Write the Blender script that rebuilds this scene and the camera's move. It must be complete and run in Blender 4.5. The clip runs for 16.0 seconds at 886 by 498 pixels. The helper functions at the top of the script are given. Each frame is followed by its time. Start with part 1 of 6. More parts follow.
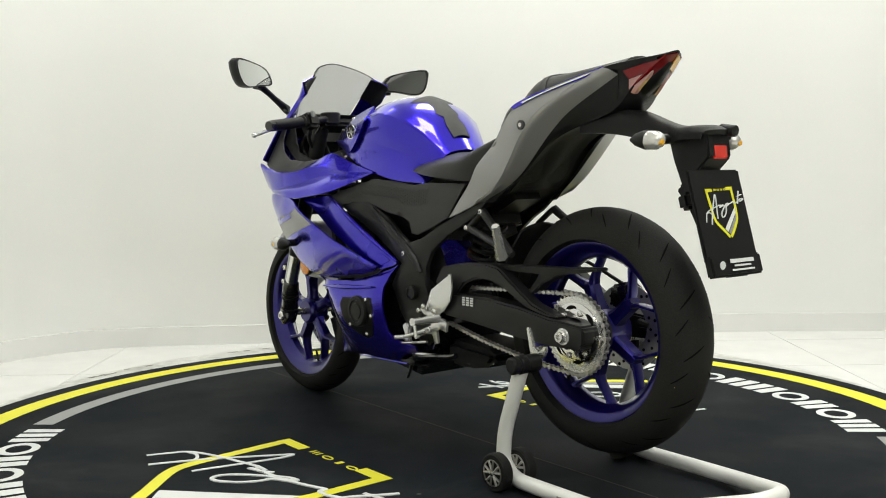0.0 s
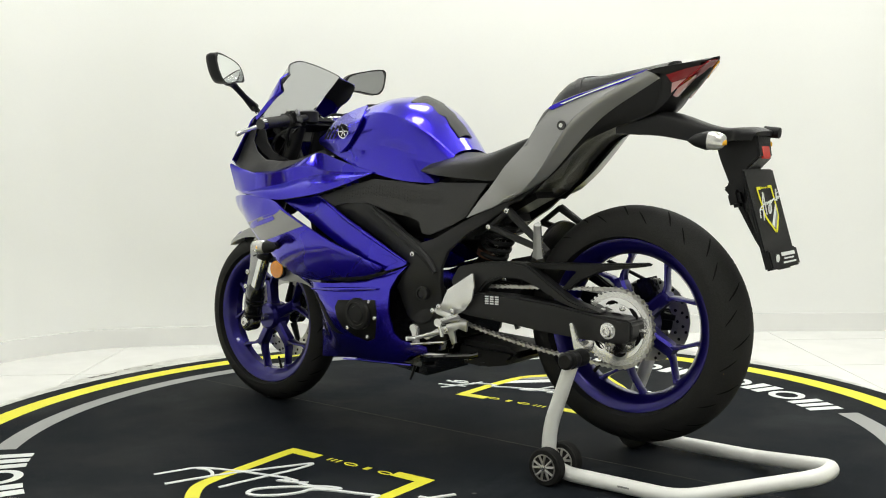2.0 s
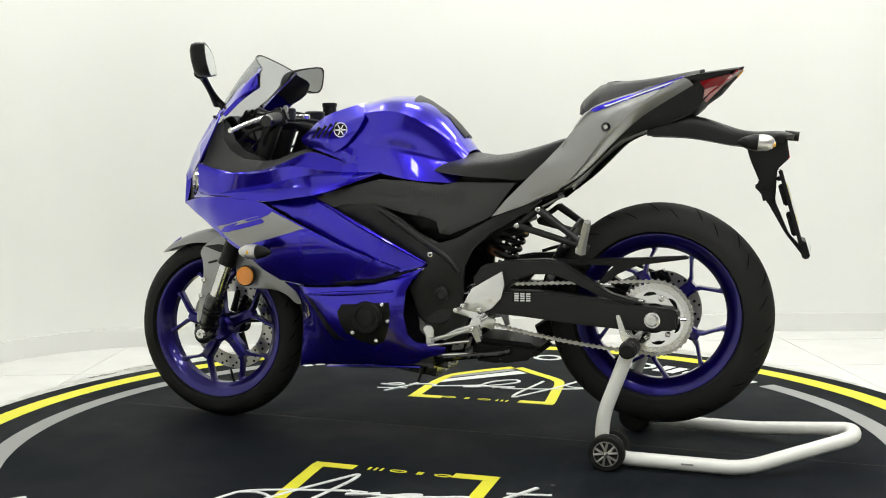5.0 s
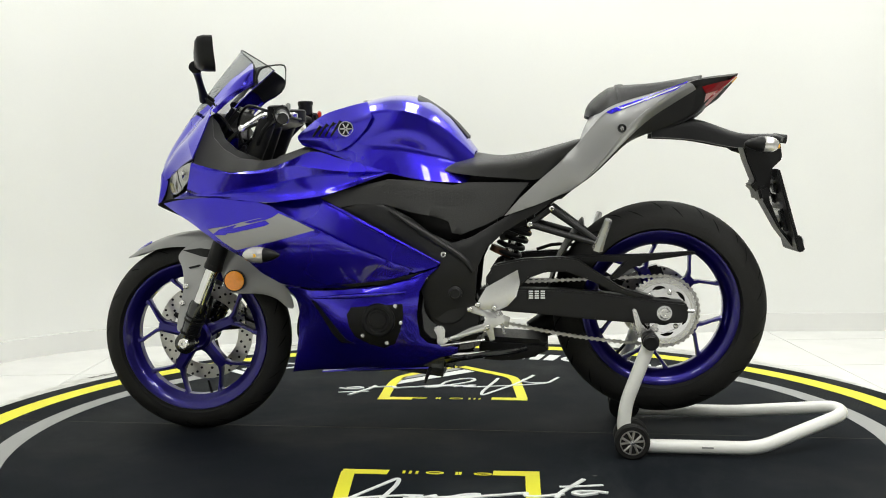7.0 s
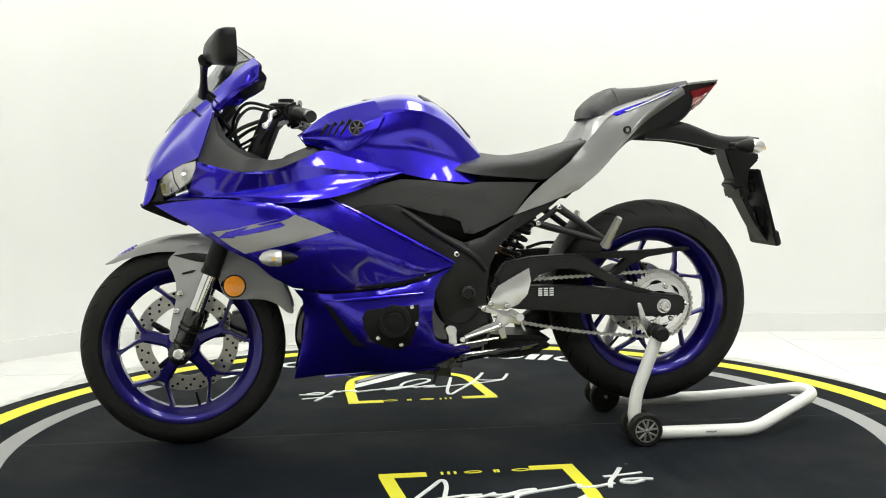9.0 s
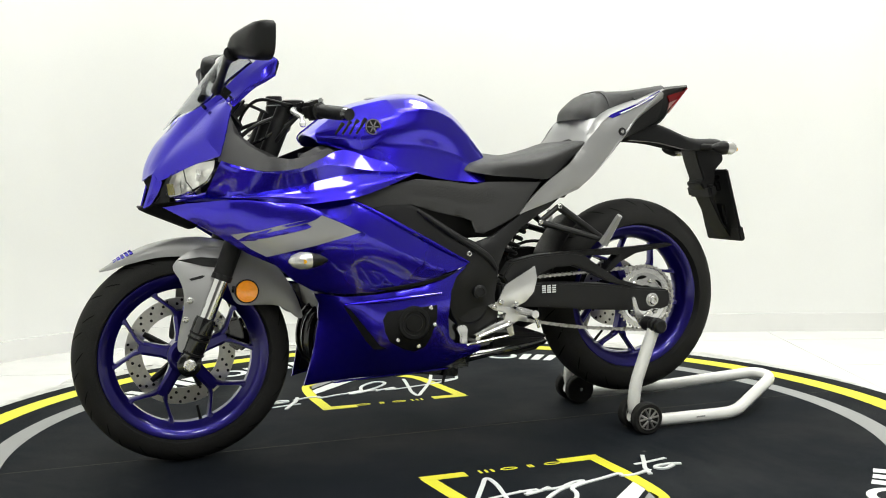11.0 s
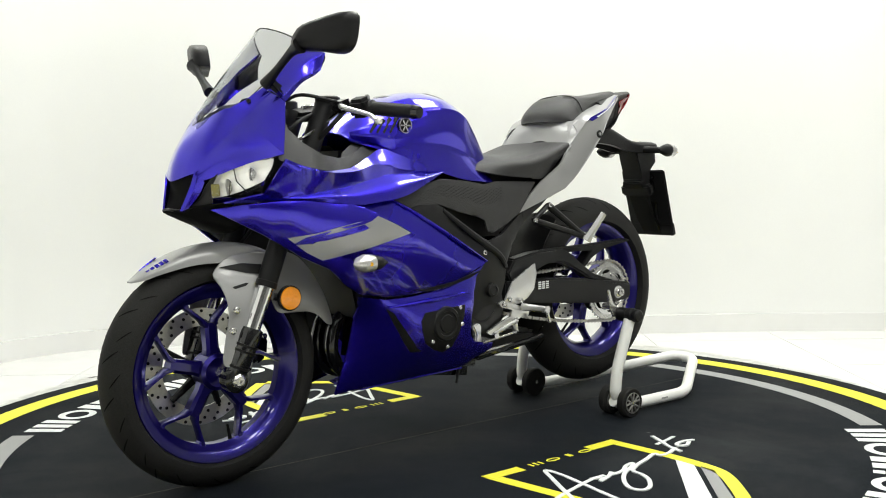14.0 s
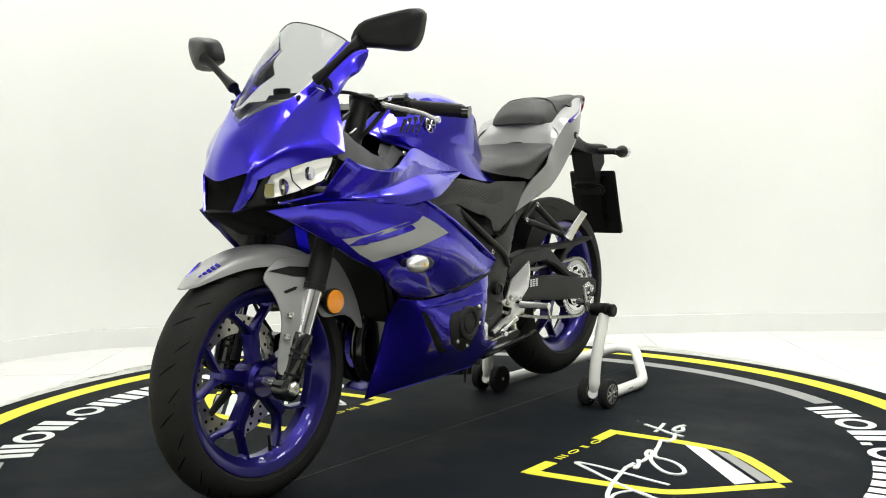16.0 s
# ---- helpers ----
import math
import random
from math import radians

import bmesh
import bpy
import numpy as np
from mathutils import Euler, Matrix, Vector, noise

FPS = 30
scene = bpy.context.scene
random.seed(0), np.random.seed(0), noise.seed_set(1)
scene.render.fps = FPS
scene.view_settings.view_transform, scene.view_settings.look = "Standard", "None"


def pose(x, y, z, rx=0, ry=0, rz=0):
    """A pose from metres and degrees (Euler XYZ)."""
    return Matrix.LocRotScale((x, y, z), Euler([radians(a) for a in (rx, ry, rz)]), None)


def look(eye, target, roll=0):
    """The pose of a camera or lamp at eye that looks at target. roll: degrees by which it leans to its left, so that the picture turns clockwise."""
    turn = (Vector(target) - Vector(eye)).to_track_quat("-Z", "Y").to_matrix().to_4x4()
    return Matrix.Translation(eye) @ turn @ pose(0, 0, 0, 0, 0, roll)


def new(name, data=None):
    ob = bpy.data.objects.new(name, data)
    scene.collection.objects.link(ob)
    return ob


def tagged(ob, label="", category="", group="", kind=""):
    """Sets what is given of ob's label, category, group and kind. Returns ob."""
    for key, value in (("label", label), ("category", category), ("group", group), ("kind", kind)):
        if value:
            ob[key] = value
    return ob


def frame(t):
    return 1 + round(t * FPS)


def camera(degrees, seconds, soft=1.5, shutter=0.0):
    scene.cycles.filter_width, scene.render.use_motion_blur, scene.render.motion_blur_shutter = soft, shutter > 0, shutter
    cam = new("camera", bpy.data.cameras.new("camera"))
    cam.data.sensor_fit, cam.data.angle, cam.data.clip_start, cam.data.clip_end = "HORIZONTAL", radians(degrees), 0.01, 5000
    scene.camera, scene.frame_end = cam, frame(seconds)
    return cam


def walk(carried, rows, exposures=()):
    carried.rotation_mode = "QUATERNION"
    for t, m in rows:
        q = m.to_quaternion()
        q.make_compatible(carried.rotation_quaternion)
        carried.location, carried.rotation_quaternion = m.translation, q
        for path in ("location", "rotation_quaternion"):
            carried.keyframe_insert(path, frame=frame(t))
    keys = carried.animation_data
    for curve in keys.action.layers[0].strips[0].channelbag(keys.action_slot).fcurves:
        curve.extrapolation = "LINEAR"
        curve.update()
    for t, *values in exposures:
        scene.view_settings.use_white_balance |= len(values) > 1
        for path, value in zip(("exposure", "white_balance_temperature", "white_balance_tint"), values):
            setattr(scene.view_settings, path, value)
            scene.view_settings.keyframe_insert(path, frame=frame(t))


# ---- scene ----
# ---- camera ----
cam = camera(47.58, 16.0, soft=1.0)
EYE = (0.0, -2.953, 0.772)
AIM = (EYE[0] - 0.0047, EYE[1] + 2.953, EYE[2] - 0.2272)
walk(cam, [(0, look(EYE, AIM, -0.74)), (16, look(EYE, AIM, -0.74))], exposures=[(0, -0.27, 6640, 6), (1, -0.23, 6630, 6), (2, -0.16, 6620, 6), (4, -0.15, 6580, 7), (7.5, -0.12, 6540, 7), (9, -0.02, 6530, 7), (12.5, 0.02, 6520, 7), (16, 0.02, 6520, 7)])

# ---- world and lamps ----
world = bpy.data.worlds.new("world")
scene.world = world
world.use_nodes = True
wn = world.node_tree
sky = wn.nodes.new("ShaderNodeTexSky")
sky.sky_type, sky.sun_disc = "NISHITA", False
sky.sun_elevation, sky.sun_rotation = radians(35), radians(140)
wn.links.new(sky.outputs[0], wn.nodes["Background"].inputs[0])
wn.nodes["Background"].inputs[1].default_value = 0.05

CEILING = 2.95
LAMP_POWER = 20.0
LAMPS = [(-1.2, 1.0), (0.35, 1.0), (1.9, 1.0), (0.35, -0.55), (1.9, -0.55), (0.6, -2.1), (2.2, -2.1), (-1.0, -3.65), (0.6, -3.65), (2.2, -3.65)]
for lx, ly in LAMPS:
    lamp = bpy.data.lights.new("panel_lamp", "AREA")
    lamp.shape, lamp.size, lamp.size_y, lamp.energy, lamp.color = "RECTANGLE", 0.58, 0.58, LAMP_POWER, (1.0, 0.992, 0.965)
    new("panel_lamp", lamp).matrix_world = pose(lx, ly, CEILING - 0.03)


# ---- materials ----
def mat(name, colour, rough=0.5, metal=0.0, coat=0.0, bump=0.0, scale=60.0, vary=0.12, rvary=0.1, spec=0.5, stain=4.0, flake=0.0):
    """A principled material with colour variation at two scales, roughness variation and fine relief."""
    m = bpy.data.materials.new(name)
    m.use_nodes = True
    nt = m.node_tree
    b = nt.nodes["Principled BSDF"]
    tc = nt.nodes.new("ShaderNodeTexCoord")
    fine, broad = nt.nodes.new("ShaderNodeTexNoise"), nt.nodes.new("ShaderNodeTexNoise")
    fine.inputs["Scale"].default_value, fine.inputs["Detail"].default_value = scale, 4
    broad.inputs["Scale"].default_value, broad.inputs["Detail"].default_value = stain, 5
    for n in (fine, broad):
        nt.links.new(tc.outputs["Object"], n.inputs["Vector"])
    mixed = nt.nodes.new("ShaderNodeMath")
    mixed.operation = "ADD"
    nt.links.new(fine.outputs[0], mixed.inputs[0])
    nt.links.new(broad.outputs[0], mixed.inputs[1])
    ramp = nt.nodes.new("ShaderNodeMapRange")
    ramp.inputs[1].default_value, ramp.inputs[2].default_value = 0.6, 1.4
    ramp.inputs[3].default_value, ramp.inputs[4].default_value = 1 - vary, 1 + vary
    nt.links.new(mixed.outputs[0], ramp.inputs[0])
    mul = nt.nodes.new("ShaderNodeMix")
    mul.data_type, mul.blend_type = "RGBA", "MULTIPLY"
    mul.inputs[0].default_value = 1
    mul.inputs[6].default_value = (*colour, 1)
    nt.links.new(ramp.outputs[0], mul.inputs[7])
    nt.links.new(mul.outputs[2], b.inputs["Base Color"])
    rr = nt.nodes.new("ShaderNodeMapRange")
    rr.inputs[1].default_value, rr.inputs[2].default_value = 0.3, 0.7
    rr.inputs[3].default_value, rr.inputs[4].default_value = max(0.02, rough * (1 - rvary)), min(1, rough * (1 + rvary))
    nt.links.new(broad.outputs[0], rr.inputs[0])
    nt.links.new(rr.outputs[0], b.inputs["Roughness"])
    b.inputs["Metallic"].default_value = metal
    b.inputs["Specular IOR Level"].default_value = spec
    if coat:
        b.inputs["Coat Weight"].default_value, b.inputs["Coat Roughness"].default_value = coat, 0.025
    if bump:
        bp = nt.nodes.new("ShaderNodeBump")
        bp.inputs["Strength"].default_value, bp.inputs["Distance"].default_value = bump, 0.002
        nt.links.new(fine.outputs[0], bp.inputs["Height"])
        nt.links.new(bp.outputs[0], b.inputs["Normal"])
    return m


def glass(name, colour, rough=0.02, ior=1.45, weight=1.0):
    m = bpy.data.materials.new(name)
    m.use_nodes = True
    b = m.node_tree.nodes["Principled BSDF"]
    b.inputs["Base Color"].default_value = (*colour, 1)
    b.inputs["Roughness"].default_value, b.inputs["IOR"].default_value = rough, ior
    b.inputs["Transmission Weight"].default_value = weight
    return m


M_WALL = mat("wall_paint", (0.83, 0.836, 0.815), 0.6, bump=0.08, scale=180, vary=0.015)
# Tones of two unseen walls, chosen to darken reflections in the paint.
M_DARKWALL = mat("unseen_dark_wall", (0.12, 0.12, 0.12), 0.7, vary=0.05)
M_GREYWALL = mat("unseen_grey_wall", (0.22, 0.22, 0.215), 0.7, vary=0.05)
M_FLOOR = mat("floor_tile", (0.80, 0.80, 0.78), 0.22, scale=8, vary=0.025, spec=0.4)
M_JOINT = mat("tile_joint", (0.55, 0.54, 0.50), 0.8)
M_CEIL = mat("ceiling_paint", (0.82, 0.82, 0.80), 0.8, vary=0.02)
M_MAT = mat("rubber_mat", (0.0068, 0.0088, 0.0118), 0.7, spec=0.06, bump=0.35, scale=420, vary=0.3, stain=2.2, rvary=0.2)
nt = M_MAT.node_tree
dust, step, tint = nt.nodes.new("ShaderNodeTexVoronoi"), nt.nodes.new("ShaderNodeMapRange"), nt.nodes.new("ShaderNodeMix")
dust.inputs["Scale"].default_value = 8
step.inputs[1].default_value, step.inputs[2].default_value, step.inputs[3].default_value, step.inputs[4].default_value = 0.012, 0.022, 0.5, 0.0
tint.data_type = "RGBA"
tint.inputs[7].default_value = (0.20, 0.20, 0.19, 1)
base = nt.nodes["Principled BSDF"].inputs["Base Color"]
nt.links.new(dust.outputs["Distance"], step.inputs[0])
nt.links.new(base.links[0].from_socket, tint.inputs[6])
nt.links.new(step.outputs[0], tint.inputs[0])
nt.links.new(tint.outputs[2], base)
scuff, spread, grey = nt.nodes.new("ShaderNodeTexNoise"), nt.nodes.new("ShaderNodeMapRange"), nt.nodes.new("ShaderNodeMix")
scuff.inputs["Scale"].default_value, scuff.inputs["Detail"].default_value, scuff.inputs["Roughness"].default_value, scuff.inputs["Distortion"].default_value = 3.2, 9, 0.72, 1.2
spread.inputs[1].default_value, spread.inputs[2].default_value, spread.inputs[3].default_value, spread.inputs[4].default_value = 0.52, 0.78, 0.0, 0.27
grey.data_type = "RGBA"
grey.inputs[7].default_value = (0.075, 0.082, 0.085, 1)
nt.links.new(scuff.outputs[0], spread.inputs[0])
nt.links.new(base.links[0].from_socket, grey.inputs[6])
nt.links.new(spread.outputs[0], grey.inputs[0])
nt.links.new(grey.outputs[2], base)
M_SEAM = mat("dusty_seam", (0.055, 0.052, 0.042), 0.8, scale=60, vary=0.6, stain=9)
M_RIM = mat("platform_rim", (0.55, 0.55, 0.52), 0.5, scale=25, vary=0.35, stain=5)
M_CHIP = mat("scraped_rim", (0.24, 0.235, 0.215), 0.75, scale=70, vary=0.5, stain=14)
M_YELLOW = mat("yellow_print", (0.78, 0.74, 0.03), 0.55, bump=0.15, scale=420, vary=0.06)
M_GREY = mat("grey_print", (0.30, 0.305, 0.30), 0.6, bump=0.15, scale=420, vary=0.08)
M_WHITE = mat("white_print", (0.72, 0.74, 0.73), 0.6, bump=0.15, scale=420, vary=0.06)
M_BLUE = mat("blue_paint", (0.022, 0.0075, 0.53), 0.27, metal=0.88, coat=1.0, scale=900, vary=0.10, stain=1.5)
M_RIMBLUE = mat("blue_rim_paint", (0.0085, 0.0038, 0.15), 0.30, metal=0.75, coat=0.7, scale=600, vary=0.1)
M_SILVERGREY = mat("grey_paint", (0.325, 0.325, 0.325), 0.36, metal=0.35, coat=0.3, scale=700, vary=0.06)
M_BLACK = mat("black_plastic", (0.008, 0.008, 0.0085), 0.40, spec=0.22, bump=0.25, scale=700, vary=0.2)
M_MATTE = mat("grained_black_plastic", (0.033, 0.033, 0.0335), 0.52, spec=0.4, bump=0.5, scale=500, vary=0.2)
M_FRAME = mat("satin_frame_paint", (0.013, 0.013, 0.0135), 0.40, spec=0.3, bump=0.1, scale=300, vary=0.15)
M_GLOSS = mat("gloss_black", (0.008, 0.008, 0.009), 0.12, coat=0.5, vary=0.1)
M_TYRE = mat("tyre_rubber", (0.018, 0.0178, 0.0172), 0.66, bump=0.3, scale=300, vary=0.35, stain=9, spec=0.15)
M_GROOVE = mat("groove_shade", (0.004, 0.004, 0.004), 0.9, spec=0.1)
M_SEAT = mat("seat_vinyl", (0.016, 0.016, 0.017), 0.42, bump=0.45, scale=900, vary=0.15)
M_STEEL = mat("brushed_steel", (0.70, 0.695, 0.68), 0.24, metal=0.85, scale=150, vary=0.1)
M_ALU = mat("cast_aluminium", (0.74, 0.74, 0.735), 0.23, metal=0.72, bump=0.03, scale=250, vary=0.08)
M_CHROME = mat("chrome", (0.75, 0.75, 0.75), 0.1, metal=1.0, vary=0.03)
M_DISC = mat("disc_steel", (0.56, 0.55, 0.52), 0.30, metal=0.9, scale=120, vary=0.15)
M_CHAIN = mat("chain_steel", (0.46, 0.45, 0.43), 0.30, metal=0.85, scale=90, vary=0.3)
M_STAND = mat("white_powder_coat", (0.82, 0.82, 0.79), 0.3, bump=0.1, scale=250, vary=0.03)
M_ORANGE = mat("orange_reflector", (1.0, 0.34, 0.010), 0.25, coat=0.8, bump=0.4, scale=160, vary=0.1)
M_RED = mat("red_lens", (0.16, 0.003, 0.005), 0.12, coat=0.3, spec=0.25, scale=80, vary=0.25)
M_REDBRIGHT = mat("red_reflector", (0.70, 0.03, 0.015), 0.2, coat=0.8, vary=0.15)
M_PINK = mat("pale_lens", (0.42, 0.20, 0.19), 0.15, coat=0.8, vary=0.15)
M_AMBER = mat("amber_lens_and_glint", (0.75, 0.38, 0.02), 0.15, coat=0.8, vary=0.2)
M_OLIVEGLINT = mat("olive_reflection", (0.22, 0.20, 0.05), 0.2, coat=0.5, vary=0.15)
M_LENS = glass("clear_lens", (0.98, 0.98, 0.96), 0.02, 1.2)
M_BRIGHTLENS = mat("bright_faceted_lens", (0.62, 0.61, 0.59), 0.14, metal=0.55, coat=1.0, bump=0.6, scale=140, vary=0.12)
M_SCREEN = glass("smoked_screen", (0.62, 0.63, 0.64), 0.01, 1.12)
M_MIRROR = mat("mirror_glass", (0.80, 0.82, 0.82), 0.02, metal=1.0, vary=0.0)
M_REFLECT = mat("lamp_reflector", (0.93, 0.93, 0.91), 0.2, metal=0.45, vary=0.06)
M_COPPER = mat("brown_metal", (0.16, 0.07, 0.04), 0.4, metal=0.6)
M_GOLD = mat("yellow_spring_paint", (0.5, 0.33, 0.08), 0.4)
M_GLOW = bpy.data.materials.new("lamp_diffuser")
M_GLOW.use_nodes = True
M_GLOW.node_tree.nodes["Principled BSDF"].inputs["Emission Color"].default_value = (1, 0.98, 0.92, 1)
M_GLOW.node_tree.nodes["Principled BSDF"].inputs["Emission Strength"].default_value = 1.5


CLEAR = (M_LENS, M_SCREEN)


# ---- mesh tools ----
def finish(name, bm, material, sharp=35):
    bmesh.ops.recalc_face_normals(bm, faces=bm.faces)
    me = bpy.data.meshes.new(name)
    bm.to_mesh(me)
    bm.free()
    me.shade_smooth()
    me.set_sharp_from_angle(angle=radians(sharp))
    me.materials.append(material)
    return me


def part(name, bm, material, parent=None, label="", sharp=35):
    """Link a bmesh as one mesh object under a thing or under a part."""
    ob = new(name, finish(name, bm, material, sharp))
    ob.parent = parent
    ob.visible_shadow = material not in CLEAR
    return tagged(ob, label)


def thing(name, label, category, group="", kind=""):
    return tagged(new(name), label, category, group, kind)


def spline(pts, n):
    """Points on a Catmull-Rom curve through pts."""
    p = [Vector(q) for q in pts]
    p = [2 * p[0] - p[1]] + p + [2 * p[-1] - p[-2]]
    out = []
    for i in range(1, len(p) - 2):
        a, b, c, d = p[i - 1], p[i], p[i + 1], p[i + 2]
        for k in range(n):
            t = k / n
            out.append(0.5 * (2 * b + (c - a) * t + (2 * a - 5 * b + 4 * c - d) * t * t + (3 * b - a - 3 * c + d) * t ** 3))
    out.append(p[-2])
    return out


def broken(pts, n, breaks):
    """A curve through pts that turns a hard corner at each index in breaks."""
    cuts = [0] + sorted(b for b in set(breaks) if 0 < b < len(pts) - 1) + [len(pts) - 1]
    out = []
    for a, b in zip(cuts, cuts[1:]):
        out += spline(pts[a:b + 1], n)[:-1]
    return out + [Vector(pts[-1])]


def patch(grid, thick=0.003, n=6, mirror=True, cols=(), rows=(), soft=0.0022):
    """A sheet through rows of control points, with rounded creases along the given columns and rows; mirror adds the other half beyond y = 0."""
    lines, breaks = [], list(cols)
    for row in grid:
        if mirror:
            other = [(x, -y, z) for x, y, z in reversed(row) if y > 1e-4]
            k = len(other)
            breaks = [k + c for c in cols] + [(k if row[0][1] <= 1e-4 else k - 1) - c for c in cols]
            row = other + list(row)
        lines.append(broken(row, n, breaks))
    across = [broken([r[j] for r in lines], n, rows) for j in range(len(lines[0]))]
    bm = bmesh.new()
    v = [[bm.verts.new(p) for p in col] for col in across]
    for i in range(len(v) - 1):
        for j in range(len(v[0]) - 1):
            bm.faces.new((v[i][j], v[i + 1][j], v[i + 1][j + 1], v[i][j + 1]))
    bmesh.ops.recalc_face_normals(bm, faces=bm.faces)
    if cols or rows:
        creases = [e for e in bm.edges if len(e.link_faces) == 2 and e.calc_face_angle(0) > radians(16)]
        bmesh.ops.bevel(bm, geom=creases, offset=soft, segments=3, affect="EDGES", clamp_overlap=True)
    if thick:
        bmesh.ops.solidify(bm, geom=bm.faces[:], thickness=thick)
    return bm


def rounded(outline, n=4):
    """A closed outline drawn as a smooth curve through its points."""
    c = list(outline)
    loop = spline([(p[0], p[1], p[2] if len(p) > 2 else 0) for p in c[-2:] + c + c[:2]], n)[2 * n:(2 + len(c)) * n]
    return [tuple(p)[:len(c[0])] for p in loop]


def relief(points, soft=2e-4):
    """A thin-plate surface y(x, z) through points (x, y, z)."""
    p = np.array(points, float)
    if len(p) < 4:
        return lambda x, z: float(p[:, 1].mean())
    q = p[:, [0, 2]]
    d = np.linalg.norm(q[:, None] - q[None], axis=2)
    k = np.where(d > 0, d * d * np.log(d + 1e-12), 0) + np.eye(len(p)) * soft
    a = np.zeros((len(p) + 3, len(p) + 3))
    a[:-3, :-3], a[:-3, -3], a[:-3, -2:], a[-3, :-3], a[-2:, :-3] = k, 1, q, 1, q.T
    w = np.linalg.solve(a, np.append(p[:, 1], (0, 0, 0)))

    def height(x, z):
        r = np.hypot(q[:, 0] - x, q[:, 1] - z)
        return float((w[:-3] * np.where(r > 0, r * r * np.log(r + 1e-12), 0)).sum() + w[-3] + w[-2] * x + w[-1] * z)

    return height


def panel(outline, surface, thick=0.004, step=0.03, roll=0.003, side=1, lift=0.0, holes=()):
    """A body panel: an outline in (x, z), laid on the surface y(x, z), with rolled edges. side -1 mirrors it."""
    bm = bmesh.new()
    bm.faces.new([bm.verts.new((x, 0, z)) for x, z in outline])
    if step:
        for axis in (0, 2):
            vals = [v.co[axis] for v in bm.verts]
            c = math.floor(min(vals) / step) * step + step
            while c < max(vals) - 1e-4:
                co, no = [0, 0, 0], [0, 0, 0]
                co[axis], no[axis] = c, 1
                bmesh.ops.bisect_plane(bm, geom=bm.verts[:] + bm.edges[:] + bm.faces[:], plane_co=co, plane_no=no)
                c += step
    y = surface if callable(surface) else relief(surface)
    if roll:
        bmesh.ops.inset_region(bm, faces=bm.faces[:], thickness=roll, use_even_offset=True)
    for v in bm.verts:
        drop = roll * 0.8 if v.is_boundary else 0
        v.co.y = (y(v.co.x, v.co.z) + lift - drop) * side
    rim = [e for e in bm.edges if e.is_boundary]
    made = bmesh.ops.extrude_edge_only(bm, edges=rim)["geom"]
    for v in made:
        if isinstance(v, bmesh.types.BMVert):
            v.co.y -= thick * side
    return bm


def slab(outline, y0, y1, bevel=0.003):
    """A plate: an outline in (x, z) from y0 to y1 with bevelled edges."""
    bm = bmesh.new()
    f = bm.faces.new([bm.verts.new((x, y0, z)) for x, z in outline])
    top = bmesh.ops.extrude_face_region(bm, geom=[f])["geom"]
    for v in top:
        if isinstance(v, bmesh.types.BMVert):
            v.co.y = y1
    bmesh.ops.recalc_face_normals(bm, faces=bm.faces)
    if bevel:
        bmesh.ops.bevel(bm, geom=bm.edges[:], offset=bevel, segments=2, affect="EDGES", clamp_overlap=True)
    return bm


def ring(bm, centre, t, r, n, up=None):
    t = Vector(t).normalized()
    u = t.orthogonal().normalized() if up is None else (Vector(up) - t * Vector(up).dot(t)).normalized()
    w = t.cross(u)
    return [bm.verts.new(Vector(centre) + r * (math.cos(2 * math.pi * i / n) * u + math.sin(2 * math.pi * i / n) * w)) for i in range(n)], u


def tube(pts, r, n=12, smooth=0, bm=None):
    """A round bar through points; r is a number or a list of one per point."""
    bm = bm or bmesh.new()
    if smooth:
        radii = [r] * len(pts) if not isinstance(r, (list, tuple)) else r
        rs = [q.x for q in spline([(a, 0, 0) for a in radii], smooth)]
        pts = spline(pts, smooth)
    else:
        rs = list(r) if isinstance(r, (list, tuple)) else [r] * len(pts)
    p = [Vector(q) for q in pts]
    loops, up = [], None
    for i, q in enumerate(p):
        t = (p[min(i + 1, len(p) - 1)] - p[max(i - 1, 0)])
        loop, up = ring(bm, q, t, rs[i], n, up)
        loops.append(loop)
    for a, b in zip(loops, loops[1:]):
        for i in range(n):
            bm.faces.new((a[i], a[(i + 1) % n], b[(i + 1) % n], b[i]))
    bm.faces.new(loops[0])
    bm.faces.new(list(reversed(loops[-1])))
    return bm


def bent(pts, r, radius=0.05, n=14):
    """A bar with straight runs and rounded bends."""
    p = [Vector(q) for q in pts]
    out = [p[0]]
    for a, b, c in zip(p, p[1:], p[2:]):
        u, w = (a - b), (c - b)
        k = min(radius, u.length * 0.45, w.length * 0.45)
        s, e = b + u.normalized() * k, b + w.normalized() * k
        for i in range(7):
            t = i / 6
            out.append((1 - t) ** 2 * s + 2 * t * (1 - t) * b + t * t * e)
    out.append(p[-1])
    return tube(out, r, n)


